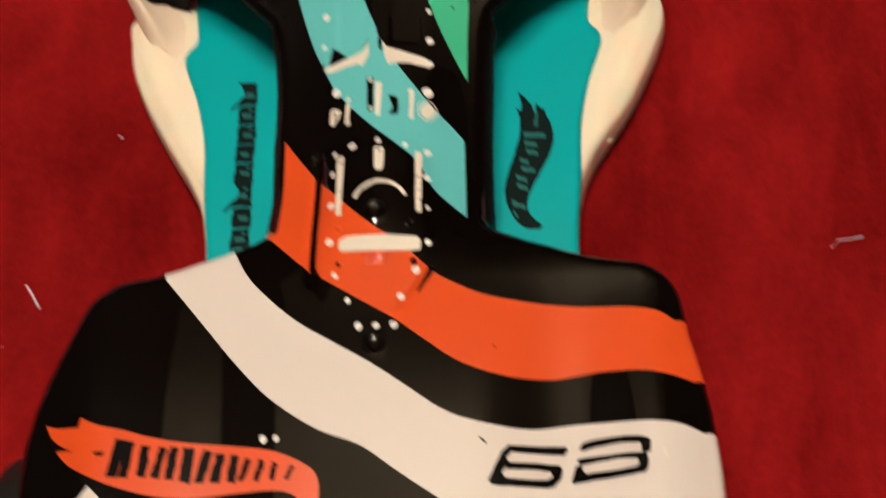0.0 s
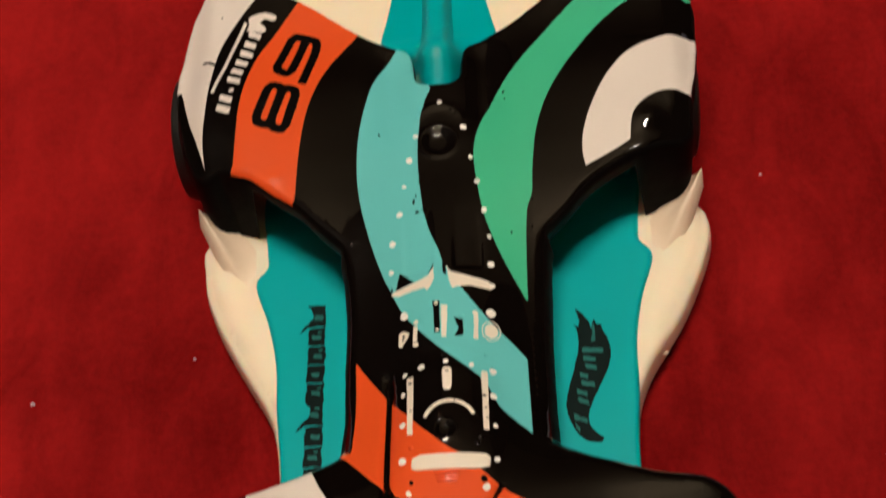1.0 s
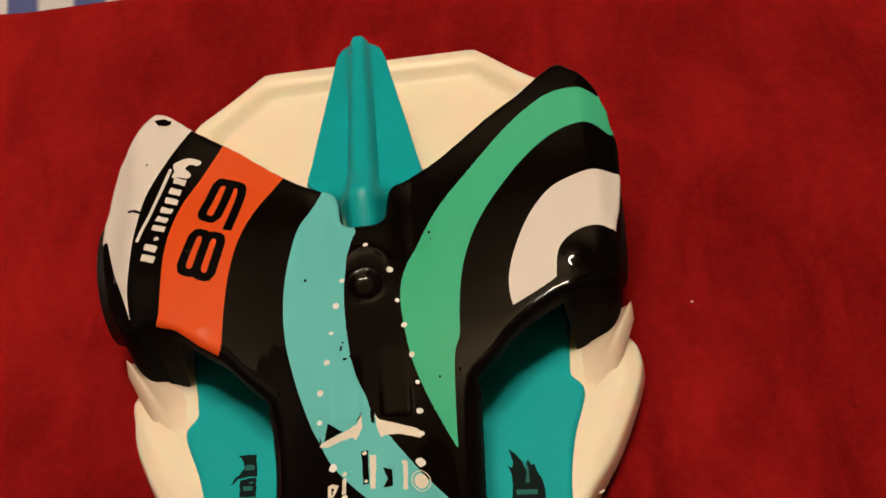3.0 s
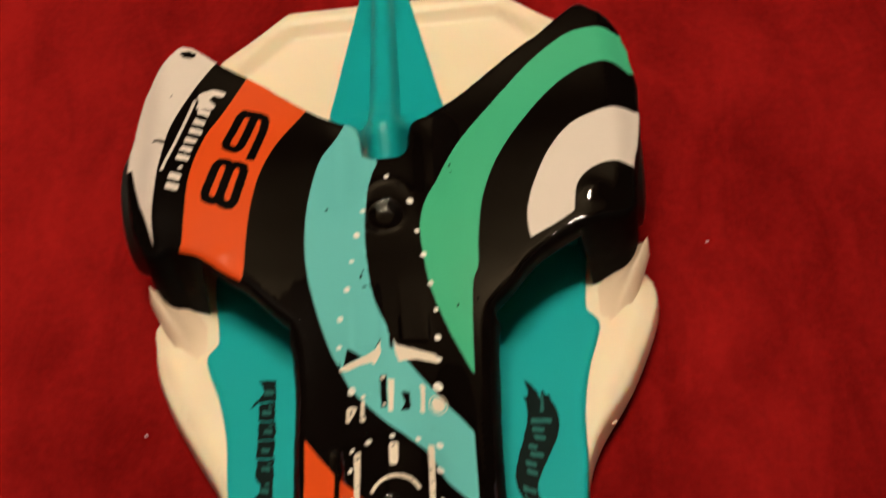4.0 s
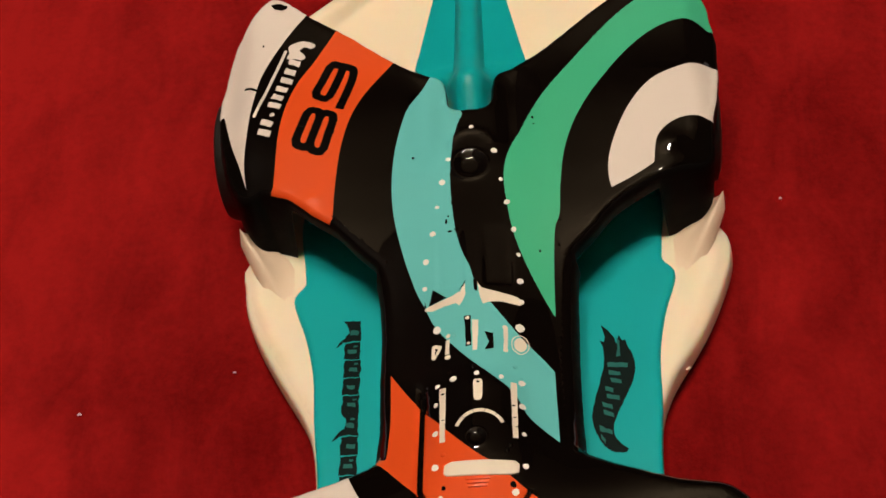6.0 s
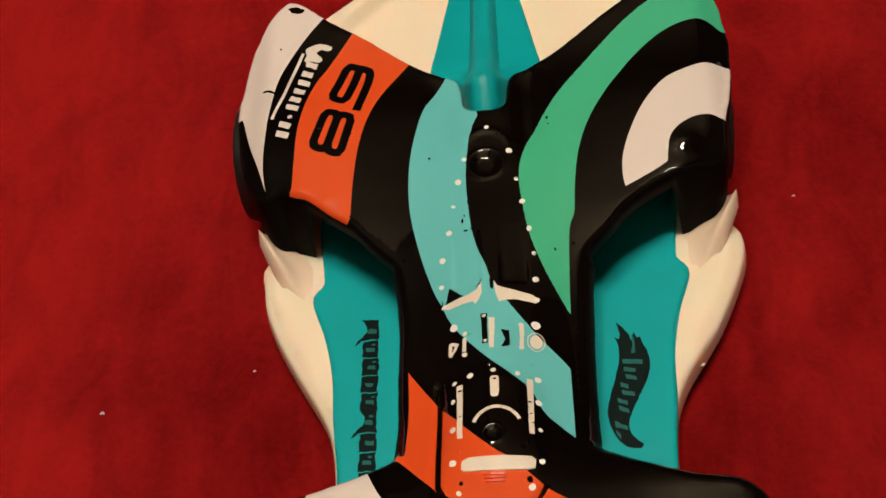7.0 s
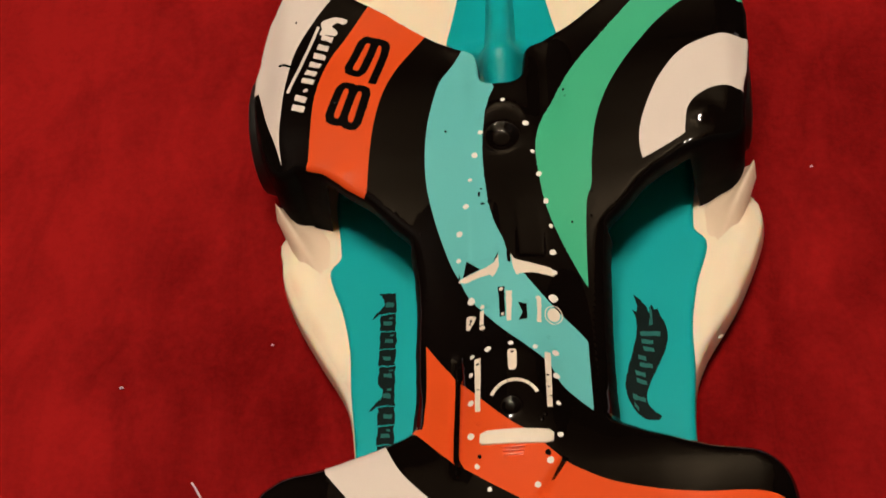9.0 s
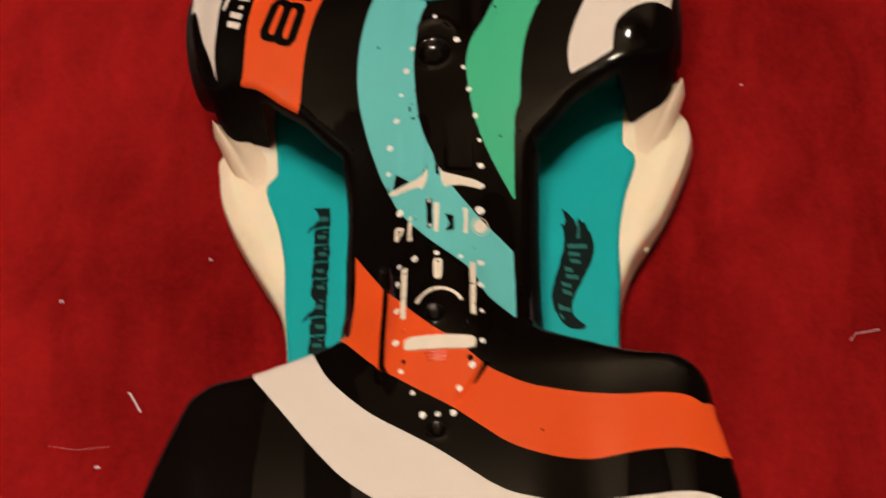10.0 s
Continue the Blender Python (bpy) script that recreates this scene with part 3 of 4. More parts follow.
paints = [(band(*white_patch), 1), (band(*orange_patch), 2), (band(*blue_stripe, ragged=0.05), 3), (band(*green_stripe, ragged=0.05), 4), (band(*ring_patch), 1),
          (band(*settle(orange_rear)), 2), (band(*settle(white_rear)), 1), (flame_rear, 2), (groove_left, 0), (groove_right, 0)]
body = finish("body", shell(OUTLINE, body_z, paints, lambda x, y: 0.26 if abs(x) < 5.2 and -21 < y < 9 else 0.42, body_skirt, 5,
                             [disc(cx, cy, r * k, n=36) for cx, cy, r, _ in DISHES for k in (0.45, 0.6, 0.72, 0.84, 0.96, 1.07, 1.16, 1.3)]
                             + [disc(0.03, 5.75, r, n=40) for r in (1.15, 1.3, 1.45, 1.6)] + [disc(-9.35, 3.25, r, n=14) for r in (0.15, 0.35, 0.55)]
                             + [dense([(-w, -19.2), (w, -19.2), (w, -10.2), (-w, -10.2)], 0.26) for w in (2.0, 2.2, 2.43, 2.65, 2.9)]
                             + [[(0.1 * k, COWL_FRONT - d - 0.0016 * k * k) for k in range(-27, 28)] + [(0.1 * k, COWL_FRONT - d - 0.12 - 0.0016 * k * k) for k in range(27, -28, -1)]
                                for d in (0.0, 0.5, 1.0, 1.5)]
                             + [dense([(m * (0.55 - d), -3.8 - d), (m * (2.1 + d), -3.8 - d), (m * (2.1 + d), 0.15 + d), (m * (0.55 - d), 0.15 + d)], 0.2)
                                for m in (-1, 1) for d in (-0.15, -0.05, 0.05, 0.15)], uneven=0.035),
              PAINT, car, "glossy black cast body with printed racing stripes", 50)


def ink(name, outlines, mat, label="", height=plain_z, parent=body, spacing=0.3, lift=0.03):
    return finish(name, drape(outlines, height, lift, spacing), mat, parent, label, 180)


# printed numbers, drawn as rounded square digits in a slanted frame
SIX = [[(1.0, 0.91), (0.6, 0.915), (0.28, 0.91), (0.12, 0.86), (0.07, 0.72), (0.07, 0.3), (0.08, 0.16), (0.17, 0.09), (0.5, 0.085), (0.83, 0.09), (0.92, 0.16),
        (0.93, 0.3), (0.92, 0.43), (0.83, 0.5), (0.45, 0.505), (0.08, 0.505)]]
LOOP = [(0.5, 0.5), (0.19, 0.495), (0.09, 0.43), (0.07, 0.29), (0.09, 0.15), (0.18, 0.09), (0.5, 0.085), (0.82, 0.09), (0.91, 0.15), (0.93, 0.29), (0.91, 0.43), (0.81, 0.495), (0.5, 0.5)]
EIGHT = [LOOP, [(u, 1.0 - v) for u, v in LOOP]]


def digit(lines, foot_left, foot_right, top_left, top_right, width):
    """Short overlapping strokes along the digit's lines, bent into the four-cornered frame."""
    out = []
    for line in lines:
        pts = []
        for u, v in spline(line, step=0.08):
            w = [(1 - u) * (1 - v), u * (1 - v), (1 - u) * v, u * v]
            pts.append([sum(k * c[i] for k, c in zip(w, (foot_left, foot_right, top_left, top_right))) for i in (0, 1)])
        for (ax, ay), (bx, by) in zip(pts, pts[1:]):
            d = math.hypot(bx - ax, by - ay)
            if d > 1e-6:
                ex, ey = (bx - ax) / d * width * 0.22, (by - ay) / d * width * 0.22
                out.append(stroke([(ax - ex, ay - ey), (bx + ex, by + ey)], width))
    return out


ink("race_number", digit(SIX, (-8.6, 13.6), (-9.75, 10.55), (-6.75, 13.0), (-7.65, 9.4), 0.52) + digit(EIGHT, (-9.8, 9.72), (-10.75, 6.66), (-7.88, 9.07), (-8.68, 5.76), 0.52),
    INK, "black race number 68 printed on the orange patch")
rear_number = [[(5.35, -25.39), (5.66, -25.09), (6.85, -25.12), (8.09, -25.12), (8.19, -25.27), (7.95, -25.52), (6.84, -25.45), (5.73, -25.39), (5.64, -25.48)],
               [(5.35, -25.39), (5.66, -25.09), (5.77, -25.39), (5.54, -25.65), (5.67, -25.85), (5.46, -26.1), (5.34, -26.32), (5.48, -26.56), (5.08, -26.84), (4.85, -26.78), (4.75, -26.63)],
               [(5.59, -25.84), (6.82, -25.86), (7.83, -25.98), (7.9, -26.24), (7.43, -26.25), (6.8, -26.16), (5.5, -26.14)],
               [(7.81, -25.98), (7.91, -26.24), (7.77, -26.61), (7.48, -26.92), (7.24, -26.6), (7.46, -26.44), (7.4, -26.22)],
               [(4.78, -26.66), (5.45, -26.52), (6.47, -26.59), (7.18, -26.59), (7.5, -26.44), (7.8, -26.59), (7.48, -26.9), (7.24, -26.97), (5.98, -26.89), (5.12, -26.84), (4.85, -26.78)],
               [(8.6, -25.34), (8.84, -24.97), (9.26, -24.88), (10.45, -24.84), (11.15, -24.91), (11.61, -25.06), (11.69, -25.22), (11.35, -25.35), (11.17, -25.21), (10.43, -25.15), (9.4, -25.21), (8.84, -25.35)],
               [(11.17, -25.15), (11.67, -25.16), (11.61, -25.61), (11.4, -25.74), (11.23, -25.68), (11.26, -25.32)],
               [(8.53, -25.86), (8.58, -25.69), (8.9, -25.65), (10.4, -25.61), (11.24, -25.64), (11.49, -25.79), (11.15, -25.91), (10.38, -25.82), (9.52, -25.88), (8.76, -25.99)],
               [(11.04, -25.85), (11.49, -25.79), (11.52, -26.05), (11.42, -26.42), (11.1, -26.56), (10.95, -26.27), (11.11, -26.12)],
               [(8.24, -26.77), (8.3, -26.54), (8.85, -26.39), (9.17, -26.36), (10.35, -26.31), (11.01, -26.23), (11.44, -26.38), (11.32, -26.51), (10.32, -26.63), (9.15, -26.7), (8.35, -26.81)],
               [(8.27, -26.67), (8.44, -26.03), (8.8, -25.91), (8.72, -26.19), (8.94, -26.43), (8.83, -26.74), (8.34, -26.8)]]
ink("race_number", [worn(o, 0.025) for o in rear_number], INK, "worn black race number 68 printed on the white stripe", spacing=0.2)

# sponsor strip on the wing: a long line, a small blot and a row of bars in place of the lettering
ink("sponsor_mark", [dense(stroke(spline([(-13.1, 9.15), (-12.85, 10.1), (-12.55, 11.1), (-12.2, 12.35), (-11.42, 14.6)], step=0.3), 0.2), 0.3)], WHITE, "white printed line")
for k in range(9):
    # worn bars that stand for the lettering
    t = k / 8
    x, y = -12.8 + 1.1 * t + 0.45 * t * t, 7.95 + 5.75 * t
    tall = 0.7 if k % 3 else 0.78
    if k == 2:
        ink("sponsor_bar", [worn(disc(x + 0.55, y - 0.2, 0.15), 0.04)], WHITE)
        continue
    ink("sponsor_bar", [worn([(x, y - 0.16), (x + tall, y - 0.48), (x + tall + 0.1, y - 0.06), (x + 0.1, y + 0.26)], 0.05, 0.12)], WHITE)
ink("sponsor_emblem", [worn(spline([(-11.27, 14.9), (-10.73, 15.15), (-10.24, 15.2), (-9.62, 14.93), (-9.6, 14.68), (-9.85, 14.6), (-10.25, 14.75), (-10.55, 14.5), (-10.32, 14.26),
                                    (-10.16, 13.95), (-10.4, 13.78), (-10.91, 13.9), (-11.35, 13.95), (-11.2, 14.4)], True, 0.15), 0.05)], WHITE, "white printed emblem")
ink("scratch", [stroke(spline([(-14.0, 12.05), (-13.58, 11.88), (-13.01, 11.5), (-12.75, 12.0)], step=0.2), 0.17)], INK, "black scratch in the white paint")
ink("scratch", [stroke([(4.45, -24.79), (4.57, -24.87), (4.71, -25.02)], 0.1)], INK, "black scratch in the white paint")
ink("scratch", [stroke([(12.19, -25.51), (12.23, -25.71), (12.31, -25.94)], 0.12)], CREAM, "dull scratch in the white paint")
ink("paint_chip", [worn(spline([(-12.5, 18.3), (-11.95, 18.35), (-11.45, 18.0), (-11.75, 17.8), (-12.3, 17.95)], True, 0.15), 0.12)], INK, "chipped dark spot at the wing's corner")

# white registration dots
dots = [(0.1, 7.2), (1.4, 5.4), (1.7, 3.3), (2.0, 1.65), (2.3, -0.24), (2.5, -1.9), (2.5, -3.6), (2.5, -4.9), (-1.3, 5), (-1.7, 3.4), (-2.0, 1.65), (-2.3, -0.13),
        (-2.7, -1.9), (-2.8, -3.6), (2.36, -6.54), (-2.14, -6.37), (-2.15, -9.9), (-1.27, -9.7), (0.0, -9.55), (1.28, -9.75), (2.33, -10.0), (-2.22, -11.1)]
dots += [(2.31, -11.5), (-2.22, -12.95), (2.33, -13.3), (-2.2, -15.05), (2.35, -15.25), (-1.9, -16.8), (1.8, -16.7), (-1.3, -18.1), (1.1, -18), (-0.8, -19.4),
         (0.0, -19.4), (0.8, -19.4), (-4.85, -24.5), (-4.3, -24.5)]
for k, (x, y) in enumerate(dots):
    r = 0.155 + 0.03 * math.sin(k * 2.3) + (0.06 if k in (14, 15) else 0)
    ink("dot", [worn(disc(x, y, r, r * 1.1), 0.05, 0.3)], DOT_WHITE, spacing=0.5)

# cream and black marks round the hatch
marks = [("hatch_line", [[(-2.85, -4.98), (-2.69, -4.8), (-1.33, -4.45), (-0.8, -4.19), (-0.52, -3.65), (-0.5, -4.46), (-0.75, -4.92), (-0.87, -5.1), (-1.02, -4.91), (-1.65, -4.97), (-2.4, -5.12)]], CREAM),
         ("hatch_line", [[(0.16, -3.65), (0.35, -4.05), (0.77, -4.21), (2.3, -4.61), (2.55, -4.85), (2.45, -5.15), (2.28, -5.1), (1.25, -4.94), (0.68, -5.02), (0.45, -5.12), (0.3, -4.67)]], CREAM),
         ("hatch_corner", [[(-2.6, -4.76), (-2.35, -3.75), (-1.55, -4.45)]], INK), ("hatch_corner", [[(-0.85, -4.1), (-0.5, -3.45), (-0.54, -3.8)]], INK), ("hatch_corner", [[(-2.82, -4.9), (-2.8, -4.4), (-2.72, -4.75)]], INK),
         ("hatch_corner", [[(-0.02, -4.15), (-0.05, -3.5), (0.13, -3.55), (0.16, -4.3)]], INK),
         ("latch", [[(-0.6, -5.8), (-0.55, -7.72), (-0.26, -7.7), (-0.25, -5.82)]], INK), ("latch_eye", [disc(-0.43, -5.95, 0.11)], CREAM), ("latch_eye", [disc(-0.4, -7.55, 0.1)], CREAM),
         ("latch", [[(-0.18, -6.09), (-0.19, -8.0), (0.07, -8.02), (0.16, -6.12)]], CREAM),
         ("vent_mark", [[(0.47, -6.88), (0.92, -6.97), (0.93, -7.92), (0.45, -7.99), (0.69, -7.5)]], INK),
         ("latch", [[(1.49, -6.65), (1.45, -8.0), (1.66, -8.0), (1.72, -6.65)]], CREAM), ("latch_eye", [disc(1.58, -6.6, 0.15)], CREAM), ("latch_eye", [disc(1.55, -8.0, 0.14)], CREAM),
         ("cap_mark", [disc(2.33, -7.6, 0.34, 0.44)], CREAM),
         ("cap_ring", [stroke([(2.33 + 0.46 * math.cos(a * math.pi / 12), -7.6 + 0.57 * math.sin(a * math.pi / 12)) for a in range(25)], 0.05)], CREAM),
         ("warning_mark", [spline([(-2.42, -7.3), (-2.2, -7.26), (-1.85, -7.45), (-1.95, -7.65), (-2.3, -8.2), (-2.45, -8.1)], True, 0.15)], CREAM),
         ("warning_sign", [[(-2.28, -7.45), (-2.1, -7.55), (-2.16, -7.7), (-2.2, -7.85), (-2.3, -7.8), (-2.24, -7.65)]], INK),
         ("latch", [[(-1.66, -7.15), (-1.69, -8.0), (-1.46, -8.01), (-1.44, -7.12)]], CREAM), ("dot", [disc(-1.52, -6.9, 0.13)], CREAM), ("dot", [disc(-1.55, -8.2, 0.16)], CREAM),
         ("rail_line", [[(-2.02, -10.15), (-1.98, -13.62), (-1.7, -13.62), (-1.66, -10.15)]], CREAM), ("rail_line", [[(1.74, -10.05), (1.76, -13.62), (2.04, -13.62), (2.06, -10.05)]], CREAM),
         ("pill_mark", [spline([(-0.15, -10.05), (0.06, -9.95), (0.28, -10.05), (0.26, -11.1), (0.05, -11.28), (-0.17, -11.1)], True, 0.1)], CREAM)]
for name, outlines, mat in marks:
    ink(name, [worn(o, 0.03) for o in outlines], mat)
for x, y, r in ((-1.84, -10.55, 0.11), (-1.82, -12.2, 0.07), (1.86, -11.55, 0.09), (1.9, -12.3, 0.07), (1.97, -12.9, 0.06), (0.06, -10.15, 0.1)):
    ink("paint_chip", [disc(x, y, r * 1.0, r * 0.6, 8)], INK, lift=0.045)
for a in range(5):
    b0, b1 = radians(160 - a * 27.5), radians(160 - a * 27.5 - 26.5)
    arc = [(0.12 + 1.28 * math.cos(b0 + (b1 - b0) * k / 4), -13.2 + 1.3 * math.sin(b0 + (b1 - b0) * k / 4)) for k in range(5)]
    ink("dial_mark", [stroke(arc, 0.2)], CREAM)
for x, y, wide, tall in ((-1.49, 0.59, 0.06, 0.2), (-1.30, -0.11, 0.13, 0.07), (-0.92, 0.01, 0.14, 0.1), (-1.39, 0.94, 0.05, 0.06)):
    ink("paint_chip", [worn(disc(x, y, wide, tall, 9), 0.04, 0.1)], INK)
for x, y, r in ((3.75, 7.7, 0.07), (3.8, 7.2, 0.04), (3.7, -1.6, 0.06), (-3.4, 5.4, 0.07), (-8.2, 7.6, 0.1), (-12.9, 15.1, 0.06), (5.2, -20.6, 0.05)):
    ink("paint_chip", [disc(x, y, r, r * 1.5, 7)], INK)

ink("corner_print", [dense([(-13.1, -27.2), (-12.35, -26.25), (-11.6, -27.0), (-12.2, -27.8)], 0.3)], WHITE)

# moulded pips, and beads added for lip glints: place, radius, height, colour
PIPS = [(-1.24, -6.87, 0.15, 0.06, BLUE), (0.88, -6.83, 0.15, 0.06, BLUE), (-3.12, -9.95, 0.15, 0.07, BLACK), (-0.22, -9.05, 0.13, 0.06, BLACK), (-1.47, -9.12, 0.1, 0.05, BLACK),
        (2.0, -9.0, 0.1, 0.05, BLUE), (1.65, -14.05, 0.14, 0.06, BLACK), (1.45, -14.35, 0.14, 0.06, BLACK), (-1.79, -14.35, 0.13, 0.06, ORANGE), (2.3, -9.75, 0.1, 0.05, BLUE)]
GLINT_BEADS = [(-8.0, 1.62, 0.26, -43), (-7.5, 1.12, 0.3, -45), (-6.35, 0.08, 0.18, -47), (4.78, -1.2, 0.1, 80), (4.92, 0.4, 0.1, 75), (-5.0, -1.45, 0.12, -60)]


def dome(x, y, long, wide, high, turn=0.0):
    bm = bmesh.new()
    bmesh.ops.create_uvsphere(bm, u_segments=16, v_segments=10, radius=1.0)
    e = 0.1
    up = Vector((body_z(x - e, y) - body_z(x + e, y), body_z(x, y - e) - body_z(x, y + e), 2 * e)).normalized()
    lie = up.to_track_quat("Z", "Y").to_matrix().to_4x4()
    bmesh.ops.transform(bm, matrix=Matrix.Translation((x, y, body_z(x, y))) @ lie @ Matrix.Rotation(radians(turn), 4, "Z") @ Matrix.Diagonal((long, wide, high, 1)), verts=bm.verts)
    return bm


for x, y, r, h, mat in PIPS:
    finish("pip", dome(x, y, r, r * 1.1, h), mat, body)
for x, y, r, turn in GLINT_BEADS:
    finish("glint_bead", dome(x, y, r, 0.07, 0.06, turn), BLACK, body)

# raised cream bar and slots behind the hatch
bar_line = dense([(-1.6, -15.56), (1.6, -15.66), (1.95, -15.6), (2.0, -15.2), (1.8, -15.02), (0.4, -14.92), (-1.35, -14.9), (-1.68, -15.05), (-1.72, -15.45)], 0.2)
finish("spoiler_bar", shell(bar_line, lambda x, y: body_z(x, y, False) + 0.1, (), lambda x, y: 0.2, lambda x, y: (body_z(x, y, False) - 0.2, 0.0, 0.06, 0.06)), CREAM, body, "raised cream bar")
for k in range(3):
    w, y = 0.62 - 0.06 * k, -15.8 - 0.2 * k
    finish("cooling_fin", block(-w - 0.05, w - 0.05, y - 0.1, y, 8.9, body_z(0, y) + 0.1, 0.035), ORANGE, body)
for x, r in ((-1.75, 0.1), (1.7, 0.16)):
    ink("screw_hole", [worn(disc(x, -16.25, r, r * 1.2), 0.05, 0.3)], INK)

# black slanted bars in place of the lettering on the rear flame
ink("emblem_mark", [worn([(-12.25, -24.77), (-11.7, -24.75), (-11.84, -24.95), (-12.16, -24.93)], 0.03)], INK)
for k, (x, wide, tall) in enumerate(((-11.45, 0.5, 1.65), (-10.95, 0.42, 1.6), (-10.2, 0.4, 1.35), (-9.5, 0.36, 1.35), (-8.95, 0.36, 1.4), (-8.35, 0.5, 1.55), (-7.6, 0.42, 1.4), (-6.95, 0.4, 1.3), (-6.3, 0.38, 1.2),
                                     (-5.75, 0.3, 0.95), (-5.1, 0.26, 0.85), (-4.45, 0.2, 0.75), (-3.75, 0.16, 0.6))):
    mid = -25.03 - 0.13 * (x + 11.75) + 0.03 * max(0, x + 7)
    lean = 0.34 - 0.1 * (k % 3)
    ink("emblem_bar", [worn([(x - lean * 0.5, mid - tall / 2), (x + lean * 0.5, mid + tall / 2), (x + wide + lean * 0.5, mid + tall / 2 - 0.06), (x + wide - lean * 0.5, mid - tall / 2 - 0.05)], 0.07)], INK)

# ---------------------------------------------------------------- teal tub
def teal_z(x, y):
    rise = max(0.0, 1 - (abs(x) - (4.5 if x > 0 else 4.9)) / 0.95)
    return 3.0 + 0.15 * smooth(-2, -12, y) + 1.1 * min(rise, 1.2) ** 2.2 * smooth(1.5, -1.5, y)


TEAL_HALF = [(0.0, 13.0), (6.0, 13.0), (10.2, 11.0), (11.2, 6.0), (10.9, 2.4), (10.85, 1.0), (11.45, 0.15), (11.25, -0.9), (10.6, -2.8), (10.05, -5.5), (9.85, -8.6),
             (9.5, -12.0), (9.3, -16.0), (8.0, -19.0), (0.0, -19.5)]
side = [(max(0, x - 0.25), y) for x, y in spline(TEAL_HALF, step=0.4)]
tub_outline = side[::-1][:-1] + [(-x, y) for x, y in side][:-1]
tub = finish("tub", shell(tub_outline, teal_z, (), lambda x, y: 0.3, lambda x, y: (1.9, 0.05, 0.25, 0.25)), TEAL, car, "teal plastic tub with printed emblems")
for s in (-1, 1):
    bm = bmesh.new()
    # wheel well wall under each wing
    inner, outer = [(9.7, 9.0), (9.75, 7.0), (9.7, 6.4)], [(10.7, 9.0), (10.8, 7.0), (10.85, 6.4)]
    foot = [(9.5, 9.0), (9.5, 6.6), (9.45, 5.6)], [(10.8, 9.0), (10.85, 6.6), (10.8, 5.6)]
    grid = [[bm.verts.new((s * x, y, z)) for (x, y) in line] for line, z in ((foot[0], 2.9), (inner, 7.3), (outer, 7.3), (foot[1], 2.9))]
    for a, b in zip(grid, grid[1:] + grid[:1]):
        for k in range(2):
            bm.faces.new((a[k], a[k + 1], b[k + 1], b[k]))
    bm.faces.new([g[0] for g in grid])
    bm.faces.new([g[2] for g in grid][::-1])
    bmesh.ops.recalc_face_normals(bm, faces=bm.faces)
    bmesh.ops.bevel(bm, geom=bm.edges[:], offset=0.08, segments=2, affect="EDGES")
    finish("wheel_well", bm, TEAL, tub)

# emblem on one panel: a row of dark blocks with pale middles and two barbs
y = -1.95
for k, (tall, barb) in enumerate(((1.45, 1), (1.2, 0), (1.25, 0), (1.15, 0), (1.2, 0), (1.5, 1), (1.2, 0), (1.25, 0), (1.2, 0))):
    outline = [(-8.25, y - tall + 0.04), (-7.24, y - tall + 0.04), (-7.26, y), (-8.2, y - 0.05)]
    if barb:
        outline = [(-8.3, y - tall + 0.05), (-7.24, y - tall + 0.05), (-7.28, y + 0.05), (-8.3, y + 0.06), (-8.0, y - 0.35), (-7.95, y - 0.75), (-8.8, y - tall - 0.3), (-8.35, y - tall - 0.1)]
    letter = ink("emblem_block", [worn(outline, 0.1, 0.14)], SMOKE, height=teal_z, parent=tub)
    a, b = (-7.98, -7.5) if k % 2 else (-7.9, -7.42)
    ink("emblem_core", [worn([(a, y - tall * 0.62), (b, y - tall * 0.66), (b, y - tall * 0.44), (a, y - tall * 0.4)], 0.08)], SMOKE_PALE, height=teal_z, parent=letter, lift=0.045)
    if k % 3:
        ink("emblem_core", [worn([(a + 0.3, y - tall * 0.3), (b + 0.05, y - tall * 0.3), (b + 0.05, y - tall * 0.2), (a + 0.3, y - tall * 0.2)], 0.05)], SMOKE_PALE, height=teal_z, parent=letter, lift=0.045)
    y -= tall

flame = ink("flame_emblem", [worn([(6.82, -3.41), (7.17, -3.79), (7.5, -4.33), (7.58, -4.75), (7.66, -4.5), (7.78, -4.16), (7.93, -4.52), (8.1, -4.49)]
            + spline([(8.25, -5.0), (8.49, -5.68), (8.53, -6.43), (8.34, -7.27), (7.94, -8.09), (7.43, -9.12), (7.11, -9.81), (7.01, -10.3), (7.16, -10.97), (7.71, -11.57)], step=0.25)
            + spline([(7.6, -11.78), (7.18, -11.78), (6.6, -11.51), (6.15, -10.78), (5.9, -9.95), (5.92, -9.12), (6.14, -8.3), (6.51, -7.12), (6.79, -5.91), (6.8, -4.95), (6.65, -4.42)], step=0.25)
            + [(6.88, -4.59), (6.96, -4.28)], 0.04)], SMOKE, "dark flame emblem printed on the panel", teal_z, tub)
for k in range(10):
    # pale slanted bars in place of the lettering
    t = k / 9
    left, right, mid = 6.98 - 0.86 * t ** 1.05, 8.12 - 1.32 * t ** 0.9, -6.0 - 4.55 * t
    drop = 0.1 + 0.28 * t
    right -= (0.0, 0.3, 0.12, 0.45)[k % 4]
    left += (0.0, 0.12, 0.3, 0.0, 0.18)[k % 5]
    ink("emblem_bar", [worn([(left, mid), (right, mid - drop), (right, mid - drop - 0.27), (left, mid - 0.3)], 0.06, 0.12)], SMOKE_PALE, height=teal_z, parent=flame, lift=0.045)
ink("emblem_bar", [worn([(7.62, -4.3), (7.78, -4.62), (7.76, -5.6), (7.5, -5.63), (7.64, -5.1)], 0.03)], SMOKE_PALE, height=teal_z, parent=flame, lift=0.045)

